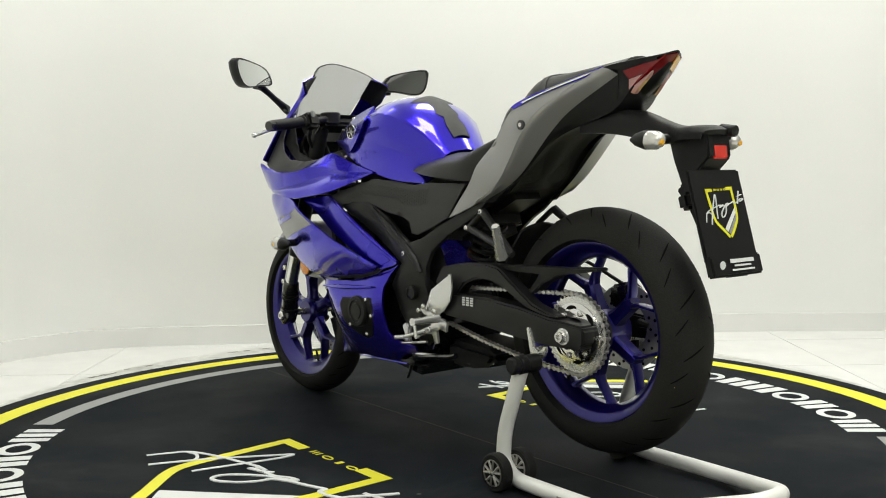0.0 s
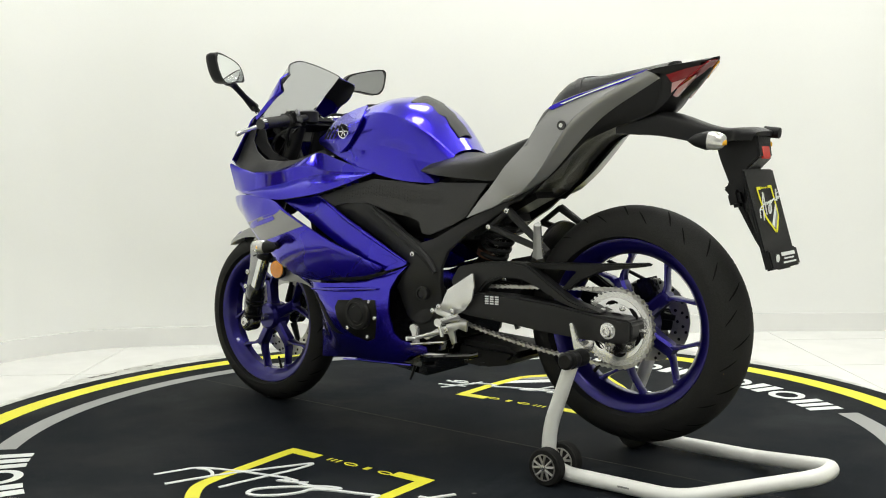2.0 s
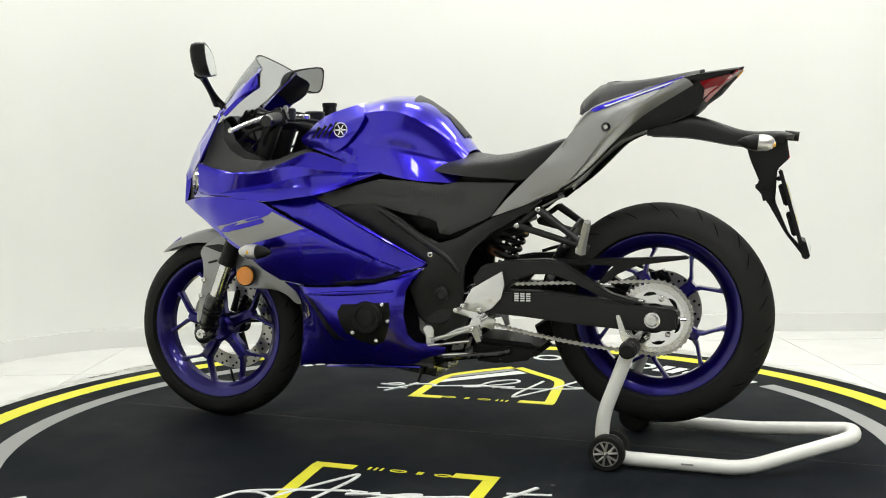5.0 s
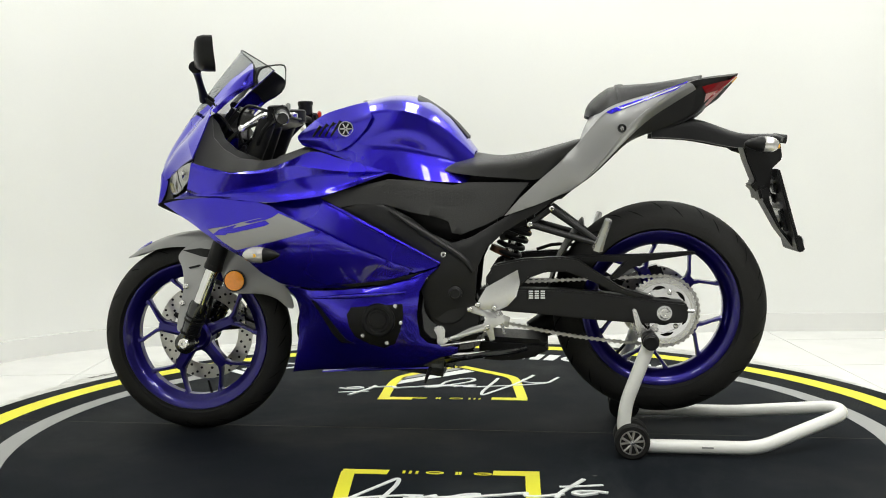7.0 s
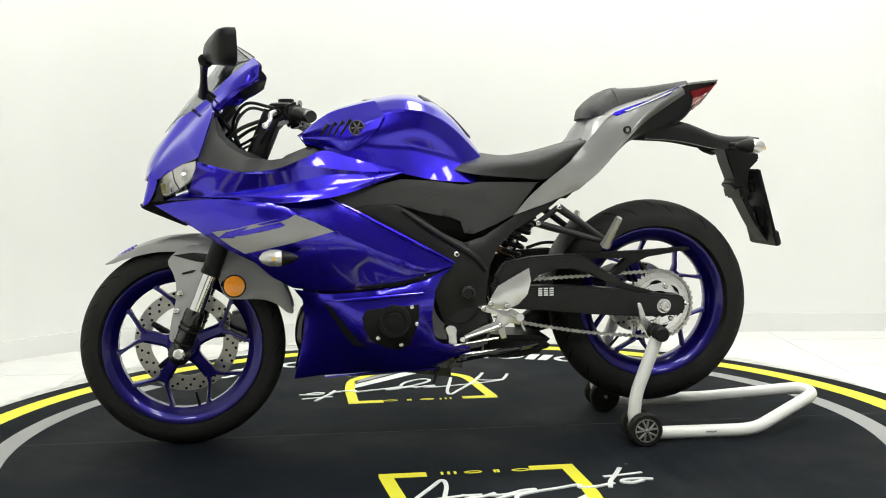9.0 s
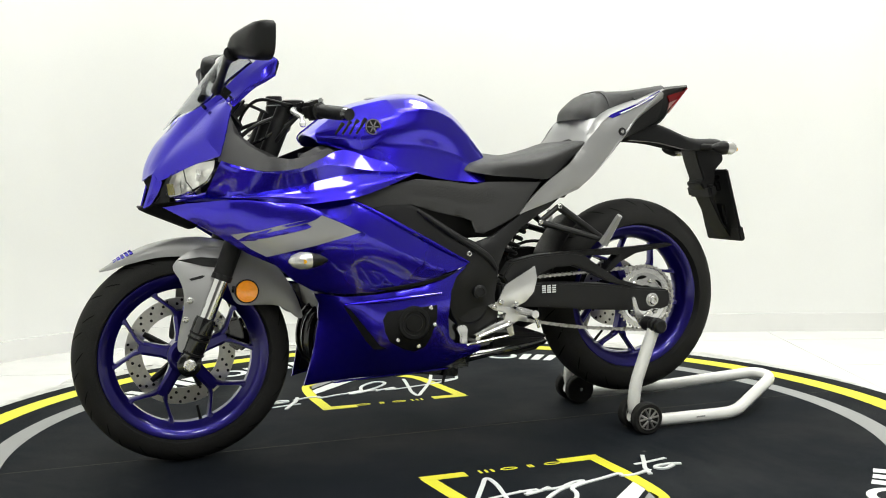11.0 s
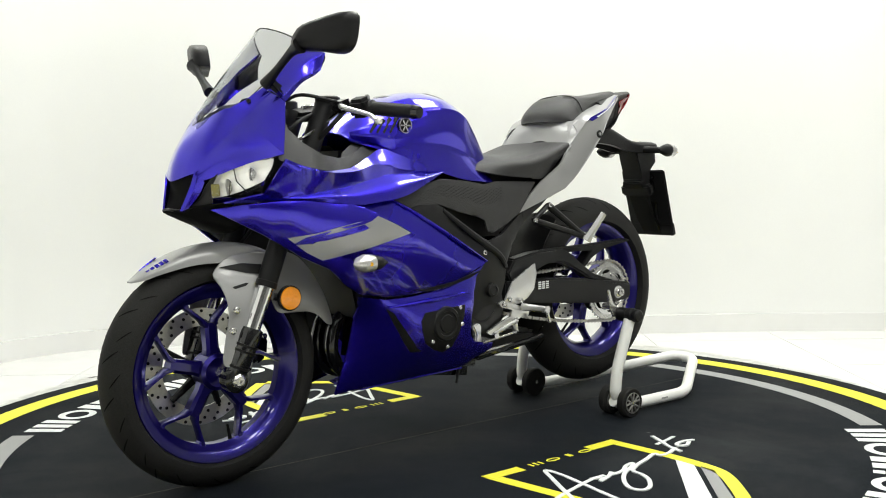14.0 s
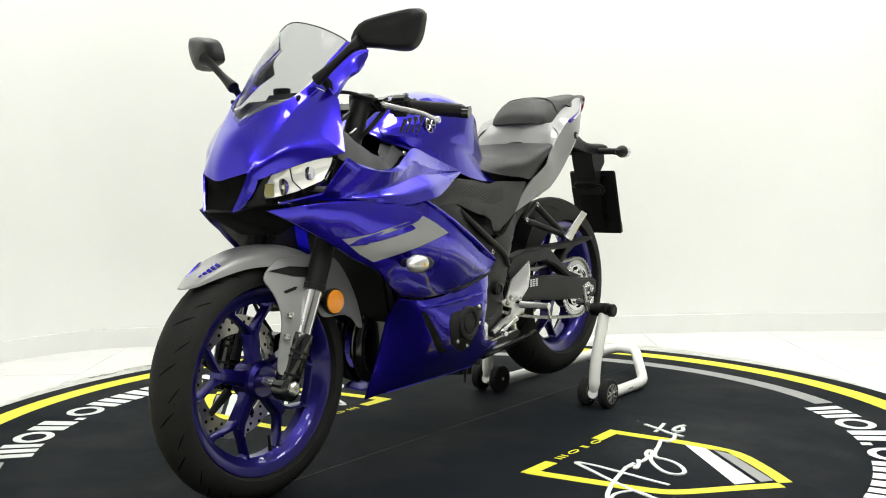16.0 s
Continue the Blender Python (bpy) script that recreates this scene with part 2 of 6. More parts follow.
def lathe(profile, centre, n=48, axis="y", closed=False, bm=None):
    """Turn a profile of (radius, along) about an axis through centre."""
    bm = bm or bmesh.new()
    cx, cy, cz = centre
    loops = []
    for r, a in profile:
        loop = []
        for i in range(n):
            c, s = r * math.cos(2 * math.pi * i / n), r * math.sin(2 * math.pi * i / n)
            loop.append(bm.verts.new({"y": (cx + c, cy + a, cz + s), "z": (cx + c, cy + s, cz + a), "x": (cx + a, cy + c, cz + s)}[axis]))
        loops.append(loop)
    pairs = list(zip(loops, loops[1:])) + ([(loops[-1], loops[0])] if closed else [])
    for a, b in pairs:
        for i in range(n):
            bm.faces.new((a[i], a[(i + 1) % n], b[(i + 1) % n], b[i]))
    if not closed:
        bm.faces.new(loops[0])
        bm.faces.new(list(reversed(loops[-1])))
    return bm


def block(size, m, bevel=0.004, bm=None):
    """A bevelled box of a size, at the pose m."""
    own = bmesh.new()
    bmesh.ops.create_cube(own, size=1)
    bmesh.ops.scale(own, vec=size, verts=own.verts)
    if bevel:
        bmesh.ops.bevel(own, geom=own.edges[:], offset=bevel, segments=2, affect="EDGES", clamp_overlap=True)
    bmesh.ops.transform(own, matrix=m, verts=own.verts)
    if bm is None:
        return own
    me = bpy.data.meshes.new("tmp")
    own.to_mesh(me)
    own.free()
    bm.from_mesh(me)
    bpy.data.meshes.remove(me)
    return bm


def sector(r0, r1, a0, a1, z0, z1, n=24, bm=None):
    """A flat arc between two radii and two angles in degrees."""
    bm = bm or bmesh.new()
    full = abs(a1 - a0) >= 360
    angles = [radians(a0 + (a1 - a0) * i / n) for i in range(n + (0 if full else 1))]
    loops = [[bm.verts.new((r * math.cos(a), r * math.sin(a), z)) for r, z in ((r0, z0), (r0, z1), (r1, z1), (r1, z0))] for a in angles]
    for a, b in list(zip(loops, loops[1:])) + ([(loops[-1], loops[0])] if full else []):
        for i in range(4):
            bm.faces.new((a[i], a[(i + 1) % 4], b[(i + 1) % 4], b[i]))
    if not full:
        bm.faces.new(loops[0])
        bm.faces.new(list(reversed(loops[-1])))
    return bm


def flat(outline, z0, z1, bm=None):
    """A thin plate: an outline in (x, y) from z0 to z1."""
    bm = bm or bmesh.new()
    low = [bm.verts.new((x, y, z0)) for x, y in outline]
    high = [bm.verts.new((x, y, z1)) for x, y in outline]
    bm.faces.new(high)
    bm.faces.new(list(reversed(low)))
    for i in range(len(low)):
        j = (i + 1) % len(low)
        bm.faces.new((low[i], low[j], high[j], high[i]))
    return bm


def ribbon(pts, width, z0, z1, n=5, rise=0.0):
    """A flat stroke along a curve in (x, y); rise lifts it along its length where it crosses itself."""
    c = spline([(x, y, 0) for x, y in pts], n)
    bm = bmesh.new()
    rows = []
    for i, p in enumerate(c):
        t = (c[min(i + 1, len(c) - 1)] - c[max(i - 1, 0)]).normalized()
        s = Vector((-t.y, t.x, 0)) * width / 2
        top = z1 + rise * i / len(c)
        rows.append([bm.verts.new((q.x, q.y, z)) for q, z in ((p - s, z0), (p - s, top), (p + s, top), (p + s, z0))])
    for a, b in zip(rows, rows[1:]):
        for i in range(4):
            bm.faces.new((a[i], a[(i + 1) % 4], b[(i + 1) % 4], b[i]))
    bm.faces.new(rows[0])
    bm.faces.new(list(reversed(rows[-1])))
    return bm


# ---- the room ----
def wall_line():
    """The wall's inner face seen from above: a rounded far corner, then the sides and the back, out of view."""
    curve = spline([(x, y, 0) for x, y in ((3.4, 1.66), (2.05, 1.80), (1.4, 1.834), (0.2, 1.76), (-0.90, 1.67), (-1.27, 1.64), (-1.52, 1.60), (-1.69, 1.51), (-1.81, 1.38), (-1.89, 1.25), (-1.95, 1.0), (-1.97, 0.6))], 5)
    pts = [(p.x, p.y) for p in curve] + [(-1.97, -6.4), (3.4, -6.4), (3.4, 1.66)]
    return pts


def strip(line, z0, z1, out):
    bm = bmesh.new()
    rows = []
    for i, (x, y) in enumerate(line):
        a, b = Vector(line[max(i - 1, 0)]), Vector(line[min(i + 1, len(line) - 1)])
        t = (b - a).normalized()
        nrm = Vector((t.y, -t.x))
        rows.append([bm.verts.new((x + nrm.x * o, y + nrm.y * o, z)) for o, z in ((0, z0), (0, z1), (out, z1), (out, z0))])
    for a, b in zip(rows, rows[1:]):
        for i in range(4):
            bm.faces.new((a[i], a[(i + 1) % 4], b[(i + 1) % 4], b[i]))
    return bm


def room():
    line = wall_line()
    far = line[:-3]
    tagged(part("wall_north", strip(far, -0.03, CEILING, 0.12), M_WALL), "smooth white painted studio wall with a rounded corner", "wall", kind="structure")
    tagged(part("wall_west", strip([line[-4], line[-3]], -0.03, CEILING, 0.12), M_WALL), "plain white painted side wall of the studio", "wall", kind="structure")
    # Unseen wall added behind the camera, dark so gloss is not washed out.
    tagged(part("unseen_wall_south", strip([line[-3], line[-2]], -0.03, CEILING, 0.12), M_DARKWALL), "unseen dark grey end wall added to darken reflections", "wall", kind="structure")
    # Unseen wall standing for open room, grey to darken side reflections.
    tagged(part("unseen_wall_east", strip([line[-2], line[-1]], -0.03, CEILING, 0.12), M_GREYWALL), "unseen grey side wall added to darken reflections", "wall", kind="structure")
    tagged(part("baseboard", strip(far, -0.012, 0.075, -0.012), M_FLOOR), "low white tiled skirting along the studio wall", "baseboard", kind="structure")
    tagged(part("ceiling", block((6.2, 9.4, 0.1), pose(0.6, -2.2, CEILING + 0.05), 0), M_CEIL), "plain white studio ceiling", "ceiling", kind="structure")
    floor = tagged(part("floor", block((6.2, 9.4, 0.1), pose(0.6, -2.2, -0.068), 0), M_JOINT), "large glossy white floor tiles with thin joints", "floor", kind="structure")
    tile = finish("tile", block((0.5975, 0.5975, 0.008), Matrix(), 0.0008), M_FLOOR)
    for i in range(10):
        for j in range(15):
            t = new("tile", tile)
            t.parent = floor
            t.matrix_local = pose(3.04 - 0.6 * i, 1.885 - 0.6 * j, -0.016)
    for lx, ly in LAMPS:
        lamp = thing("ceiling_light", "flat white square ceiling light panel, switched on", "ceiling light", "ceiling light panels")
        lamp.matrix_world = pose(lx, ly, CEILING - 0.012)
        fr = part("frame", block((0.66, 0.66, 0.022), Matrix(), 0.003), M_CEIL, lamp)
        part("diffuser", block((0.60, 0.60, 0.004), pose(0, 0, -0.0125), 0.001), M_GLOW, lamp, "glowing white diffuser")


room()


# ---- the turntable ----
def turntable():
    top = thing("turntable", "round black rubber-covered display turntable with printed rings", "turntable")
    part("mat", lathe([(1.552, -0.006), (1.556, -0.004), (1.553, 0.0), (1.55, 0.0005)], (0, 0, 0), 128, "z"), M_MAT, top, "black rubber mat")
    part("yellow_ring", sector(1.405, 1.481, 0, 360, 0.0, 0.0012, 128), M_YELLOW, top, "bright yellow printed ring")
    part("mat_seam", block((3.09, 0.0022, 0.0007), pose(0, -0.012, 0.0006, 0, 0, -0.4), 0), M_SEAM, top, "dusty joint in the rubber mat")
    for a0, a1 in ((141, 226.8), (-39, 46.8)):
        part("grey_arc", sector(1.235, 1.30, a0, a1, 0.0, 0.0012, 40), M_GREY, top, "grey printed arc")
    widths = [1.25, 1.1, 0.9, 1.1, 1.0, 1.0, 1.1, 0.85, 1.05, 0.9, 1.1, 0.45, 1.0, 1.1, 1.25]
    ROUND = (1.1,)
    for start in (48.9, 228.9):
        a = start
        for w in widths:
            span = 90.6 * w / sum(widths)
            if w < 0.5:
                part("white_bar", sector(1.171, 1.20, a + 0.7, a + span - 0.7, 0.0, 0.0012, 3), M_WHITE, top, "white printed block")
            elif w in ROUND:
                half = radians(span / 2 - 0.35) * 1.228
                bm = oval_ring(0, 0, half, 0.058, 0.023, 0.0, 0.0012)
                bmesh.ops.transform(bm, matrix=Matrix.Rotation(radians(a + span / 2 - 90), 4, "Z") @ Matrix.Translation((0, 1.228, 0)), verts=bm.verts)
                part("white_ring", bm, M_WHITE, top, "white printed oval")
            else:
                bars = 3 if w > 1.2 else 2
                wide = (span - 0.9) * (0.42 if bars == 2 else 0.25)
                for k in range(bars):
                    b0 = a + 0.45 + (span - 0.9 - wide) * k / (bars - 1)
                    part("white_bar", sector(1.171, 1.285, b0, b0 + wide, 0.0, 0.0012, 3), M_WHITE, top, "white printed block")
            a += span
    for turn in (0, 180):
        emblem(top, Matrix.Rotation(radians(turn), 4, "Z"))
    return top


def oval_ring(cx, cy, rx, ry, t, z0, z1, n=20):
    """A flat oval ring round (cx, cy), t wide."""
    bm = bmesh.new()
    loops = []
    for i in range(n):
        c, d = math.cos(2 * math.pi * i / n), math.sin(2 * math.pi * i / n)
        loops.append([bm.verts.new((cx + (rx - o) * c, cy + (ry - o) * d, z)) for o, z in ((t, z0), (t, z1), (0, z1), (0, z0))])
    for a, b in zip(loops, loops[1:] + loops[:1]):
        for i in range(4):
            bm.faces.new((a[i], a[(i + 1) % 4], b[(i + 1) % 4], b[i]))
    return bm


def emblem(parent, m, scale=1.0, z0=0.0, z1=0.0013):
    """The printed shield: yellow outline, a white and a grey stripe, small yellow blocks and a white flourish."""
    def put(name, bm, material, label):
        bmesh.ops.transform(bm, matrix=m, verts=bm.verts)
        part(name, bm, material, parent, label)
    s = lambda pts: [(x * scale, y * scale) for x, y in pts]
    w = 0.036 * scale
    put("shield_line", ribbon(s([(0.205, 0.425), (0.196, 0.50), (0.18, 0.62), (0.163, 0.74), (0.13, 0.81), (0.02, 0.91), (-0.06, 0.985)]), w, z0, z1), M_YELLOW, "yellow printed shield edge")
    put("shield_line", ribbon(s([(-0.27, 0.405), (-0.275, 0.50), (-0.28, 0.62), (-0.272, 0.74), (-0.245, 0.81), (-0.16, 0.91), (-0.085, 0.985)]), w, z0, z1), M_YELLOW, "yellow printed shield edge")
    put("shield_corner", flat(s([(0.222, 0.41), (0.10, 0.41), (0.10, 0.446), (0.215, 0.446)]), z0, z1 + 0.0003), M_YELLOW, "yellow printed shield corner")
    put("shield_corner", flat(s([(-0.288, 0.392), (-0.17, 0.395), (-0.17, 0.431), (-0.287, 0.43)]), z0, z1 + 0.0003), M_YELLOW, "yellow printed shield corner")
    for i in range(4):
        x = 0.063 - 0.062 * i
        if i % 2:
            put("yellow_ring", oval_ring((x - 0.022) * scale, 0.4235 * scale, 0.024 * scale, 0.0115 * scale, 0.0058 * scale, z0, z1), M_YELLOW, "yellow printed oval")
        else:
            for o in (0.0, 0.017, 0.034) if i == 0 else (0.013, 0.022):
                put("yellow_bar", flat(s([(x - o, 0.412), (x - o - 0.007, 0.412), (x - o - 0.007, 0.435), (x - o, 0.435)]), z0, z1), M_YELLOW, "yellow printed block")
    put("white_stripe", flat(s([(-0.262, 0.64), (-0.262, 0.70), (-0.045, 0.925), (0.0, 0.89)]), z0, z1), M_WHITE, "white printed stripe")
    put("grey_stripe", flat(s([(-0.262, 0.72), (-0.26, 0.765), (-0.085, 0.955), (-0.055, 0.935)]), z0, z1), M_GREY, "grey printed stripe")
    top = z1 + 0.0006
    lift = min(1.0, scale * 2.5)
    sw = 0.0115 * scale
    put("flourish", ribbon(s([(0.32, 0.80), (0.30, 0.74), (0.274, 0.69), (0.186, 0.652), (0.102, 0.628), (0.03, 0.611), (-0.018, 0.609)]), sw, z0, top + 0.0000 * lift, 5, 0.0005 * lift), M_WHITE, "white printed flourish")
    put("flourish", ribbon(s([(0.098, 0.763), (0.09, 0.708), (0.074, 0.62), (0.060, 0.53), (0.066, 0.482), (0.097, 0.535), (0.147, 0.628), (0.187, 0.711), (0.212, 0.78), (0.228, 0.83)]), sw, z0, top + 0.0004 * lift, 5, 0.0005 * lift), M_WHITE, "white printed flourish")
    put("flourish", ribbon(s([(0.278, 0.70), (0.240, 0.690), (0.205, 0.702), (0.19, 0.724), (0.205, 0.765)]), sw * 0.8, z0, top + 0.0008 * lift, 5, 0.0005 * lift), M_WHITE, "white printed flourish")
    put("flourish", ribbon(s([(0.032, 0.608), (0.004, 0.622), (0.026, 0.636), (-0.020, 0.622), (-0.050, 0.604), (-0.036, 0.618), (-0.079, 0.616), (-0.117, 0.594), (-0.150, 0.588), (-0.128, 0.606), (-0.067, 0.633), (-0.012, 0.680), (0.014, 0.722), (0.003, 0.750), (-0.028, 0.746), (-0.070, 0.709), (-0.092, 0.668), (-0.100, 0.632), (-0.147, 0.607), (-0.204, 0.589), (-0.26, 0.570), (-0.262, 0.590), (-0.30, 0.590), (-0.352, 0.568)]), sw, z0, top + 0.0012 * lift, 5, 0.0005 * lift), M_WHITE, "white printed flourish")
    put("flourish", ribbon(s([(-0.40, 0.449), (-0.372, 0.506), (-0.346, 0.556), (-0.334, 0.602)]), sw, z0, top + 0.0016 * lift, 5, 0.0005 * lift), M_WHITE, "white printed flourish")
    put("flourish", ribbon(s([(-0.446, 0.490), (-0.387, 0.504), (-0.340, 0.512)]), sw, z0, top + 0.0002), M_WHITE, "white printed flourish")
    put("flourish", ribbon(s([(-0.456, 0.552), (-0.424, 0.544), (-0.386, 0.548), (-0.374, 0.564), (-0.396, 0.574), (-0.430, 0.556)]), sw, z0, top + 0.0020 * lift, 5, 0.0005 * lift), M_WHITE, "white printed flourish")


TURNTABLE = turntable()


def base_ring():
    """The fixed base under the turning mat, worn and chipped along its edge."""
    ring_thing = thing("platform", "worn pale grey fixed platform ring round the turntable", "platform")
    bm = sector(1.25, 1.545, 0, 360, -0.0125, -0.0066, 160)
    bmesh.ops.translate(bm, vec=(-0.016, 0.200, 0), verts=bm.verts)
    part("ring", bm, M_RIM, ring_thing)
    rng = random.Random(4)
    for k in range(16):
        a = 96 + 60 * rng.random()
        r = 1.515 + 0.024 * rng.random()
        bm = sector(r - 0.004 - 0.01 * rng.random(), r, a, a + 0.6 + 2.4 * rng.random(), -0.0067, -0.0058, 4)
        bmesh.ops.translate(bm, vec=(-0.016, 0.200, 0), verts=bm.verts)
        part("chip", bm, M_CHIP, ring_thing, "dark scraped patch")


base_ring()


# ---- the motorcycle ----
FRONT, REAR = (0.757, 0.0, 0.2875), (-0.621, 0.0, 0.375)


def tyre(bike_wheel, c, r, half, rim_r, label, grooves):
    crown = []
    for i in range(15):
        a = radians(-100 + 200 * i / 14)
        crown.append((r - half * 0.92 + half * 0.92 * math.cos(a), half * 1.0 * math.sin(a)))
    prof = [(rim_r - 0.004, -half * 0.62)] + [(max(q, rim_r), y) for q, y in crown] + [(rim_r - 0.004, half * 0.62)]
    t = part("tyre", lathe(prof, c, 96, closed=True), M_TYRE, bike_wheel, label, 50)
    for side in (-1, 1):
        # Uncut grooves: near-black strips on the tread hold their shade as colour.
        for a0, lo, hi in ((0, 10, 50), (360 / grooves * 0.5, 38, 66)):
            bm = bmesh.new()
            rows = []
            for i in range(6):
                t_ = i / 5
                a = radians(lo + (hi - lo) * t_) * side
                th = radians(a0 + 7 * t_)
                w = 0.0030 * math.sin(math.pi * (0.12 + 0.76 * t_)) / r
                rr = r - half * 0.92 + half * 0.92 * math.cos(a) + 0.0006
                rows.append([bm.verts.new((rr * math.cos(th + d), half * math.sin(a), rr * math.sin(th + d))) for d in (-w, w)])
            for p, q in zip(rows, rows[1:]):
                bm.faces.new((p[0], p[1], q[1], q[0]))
            groove = finish("tread_groove_shade", bm, M_GROOVE)
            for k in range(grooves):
                ob = new("tread_groove_shade", groove)
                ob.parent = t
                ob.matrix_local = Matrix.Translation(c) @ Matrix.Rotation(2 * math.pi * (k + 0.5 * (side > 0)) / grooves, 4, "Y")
    for k in range(2):
        a = radians(200 + 140 * k)
        dot = lathe([(0.0045, half * 0.80), (0.0045, half * 0.83), (0.002, half * 0.83)], (c[0] + (r - 0.033) * math.cos(a), 0, c[2] + (r - 0.033) * math.sin(a)), 10)
        part("sidewall_dot", dot, M_WHITE if k else M_GOLD, t)


def wheel_rim(name, parent, c, rim_r, half, hub_r, hub_half, first, label):
    """A cast wheel: stepped barrel, hub, and five arms that each fork into two spokes."""
    prof = [(rim_r, -half), (rim_r + 0.004, -half + 0.004), (rim_r - 0.012, -half + 0.010), (rim_r - 0.030, -half * 0.45), (rim_r - 0.030, half * 0.45),
            (rim_r - 0.012, half - 0.010), (rim_r + 0.004, half - 0.004), (rim_r, half), (rim_r - 0.008, half - 0.001), (rim_r - 0.018, half - 0.008), (rim_r - 0.022, half - 0.010), (rim_r - 0.028, half - 0.018), (rim_r - 0.040, half * 0.30),
            (rim_r - 0.040, -half * 0.30), (rim_r - 0.028, -half + 0.018), (rim_r - 0.018, -half + 0.008), (rim_r - 0.008, -half + 0.001)]
    wheel = part(name, lathe(prof, c, 96, closed=True), M_RIMBLUE, parent, label)
    part("hub", lathe([(0.018, -hub_half), (hub_r * 0.8, -hub_half), (hub_r, -hub_half + 0.008), (hub_r, hub_half - 0.008), (hub_r * 0.8, hub_half), (0.018, hub_half)], c, 40), M_RIMBLUE, wheel)
    end = rim_r - 0.036
    split = hub_r + (end - hub_r) * 0.46
    for k in range(5):
        arm = radians(first + 72 * k)
        bm = bmesh.new()

        def at(r, a, y):
            return (c[0] + r * math.cos(arm + a), c[1] + y, c[2] + r * math.sin(arm + a))

        def bar(stations):
            loops = []
            for r, a, w, d in stations:
                h = w / r / 2
                loops.append([bm.verts.new(at(r, a + da, dy)) for da, dy in ((-h, -d), (-h * 0.55, -d - 0.006), (h * 0.55, -d - 0.006), (h, -d), (h, d), (h * 0.55, d + 0.006), (-h * 0.55, d + 0.006), (-h, d))])
            for p, q in zip(loops, loops[1:]):
                for i in range(8):
                    bm.faces.new((p[i], p[(i + 1) % 8], q[(i + 1) % 8], q[i]))
            bm.faces.new(loops[0])
            bm.faces.new(list(reversed(loops[-1])))

        bar([(hub_r * 0.8, 0, 0.050, hub_half * 0.42), (hub_r + 0.015, 0, 0.034, hub_half * 0.3), (split, 0, 0.034, 0.013), (split + 0.012, 0, 0.020, 0.011)])
        for s in (-1, 1):
            bar([(split - 0.008, 0.02 * s, 0.018, 0.012), (split + 0.02, 0.14 * s, 0.0135, 0.010), (split + (end - split) * 0.6, 0.265 * s, 0.0115, 0.009), (end - 0.010, 0.335 * s, 0.013, 0.009), (end + 0.006, 0.345 * s, 0.026, 0.011)])
        part("spoke", bm, M_RIMBLUE, wheel)
    va = radians(first - 36 * 3 - 8)
    base = (c[0] + (end - 0.004) * math.cos(va), c[1] + 0.008, c[2] + (end - 0.004) * math.sin(va))
    tip = (c[0] + (end - 0.045) * math.cos(va), c[1] + 0.012, c[2] + (end - 0.045) * math.sin(va))
    part("tyre_valve", tube([base, tip], [0.005, 0.0035], 10), M_BLACK, wheel)
    return wheel


def disc(name, parent, c, r0, r1, y, holes, label):
    n = 10
    prof = [(r0, y - 0.002), (r1, y - 0.002), (r1, y + 0.002), (r0, y + 0.002)]
    d = part(name, lathe(prof, c, 72, closed=True), M_DISC, parent, label)
    bm = bmesh.new()
    for k in range(holes):
        for j, rr in enumerate((0.28, 0.62, 0.85)):
            a = 2 * math.pi * (k + 0.33 * j) / holes
            r = r0 + (r1 - r0) * rr
            lathe([(0.0042, -0.0032), (0.0042, 0.0032)], (c[0] + r * math.cos(a), y, c[2] + r * math.sin(a)), 8, bm=bm)
    part("vent_hole", bm, M_BLACK, d, "drilled vent holes")
    for k in range(5):
        a = 2 * math.pi * k / 5 + 0.3
        part("disc_arm", tube([(c[0] + 0.04 * math.cos(a), y, c[2] + 0.04 * math.sin(a)), (c[0] + (r0 + 0.008) * math.cos(a + 0.2), y, c[2] + (r0 + 0.008) * math.sin(a + 0.2))], [0.012, 0.008], 8), M_BLACK, d)
    return d


def bolt(parent, x, y, z, r=0.0075, material=None, side=1):
    return part("bolt", lathe([(r, -0.004 * side), (r, 0.002 * side), (r * 0.7, 0.0035 * side), (r * 0.42, 0.0036 * side), (r * 0.4, 0.0012 * side)], (x, y, z), 12), material or M_STEEL, parent)


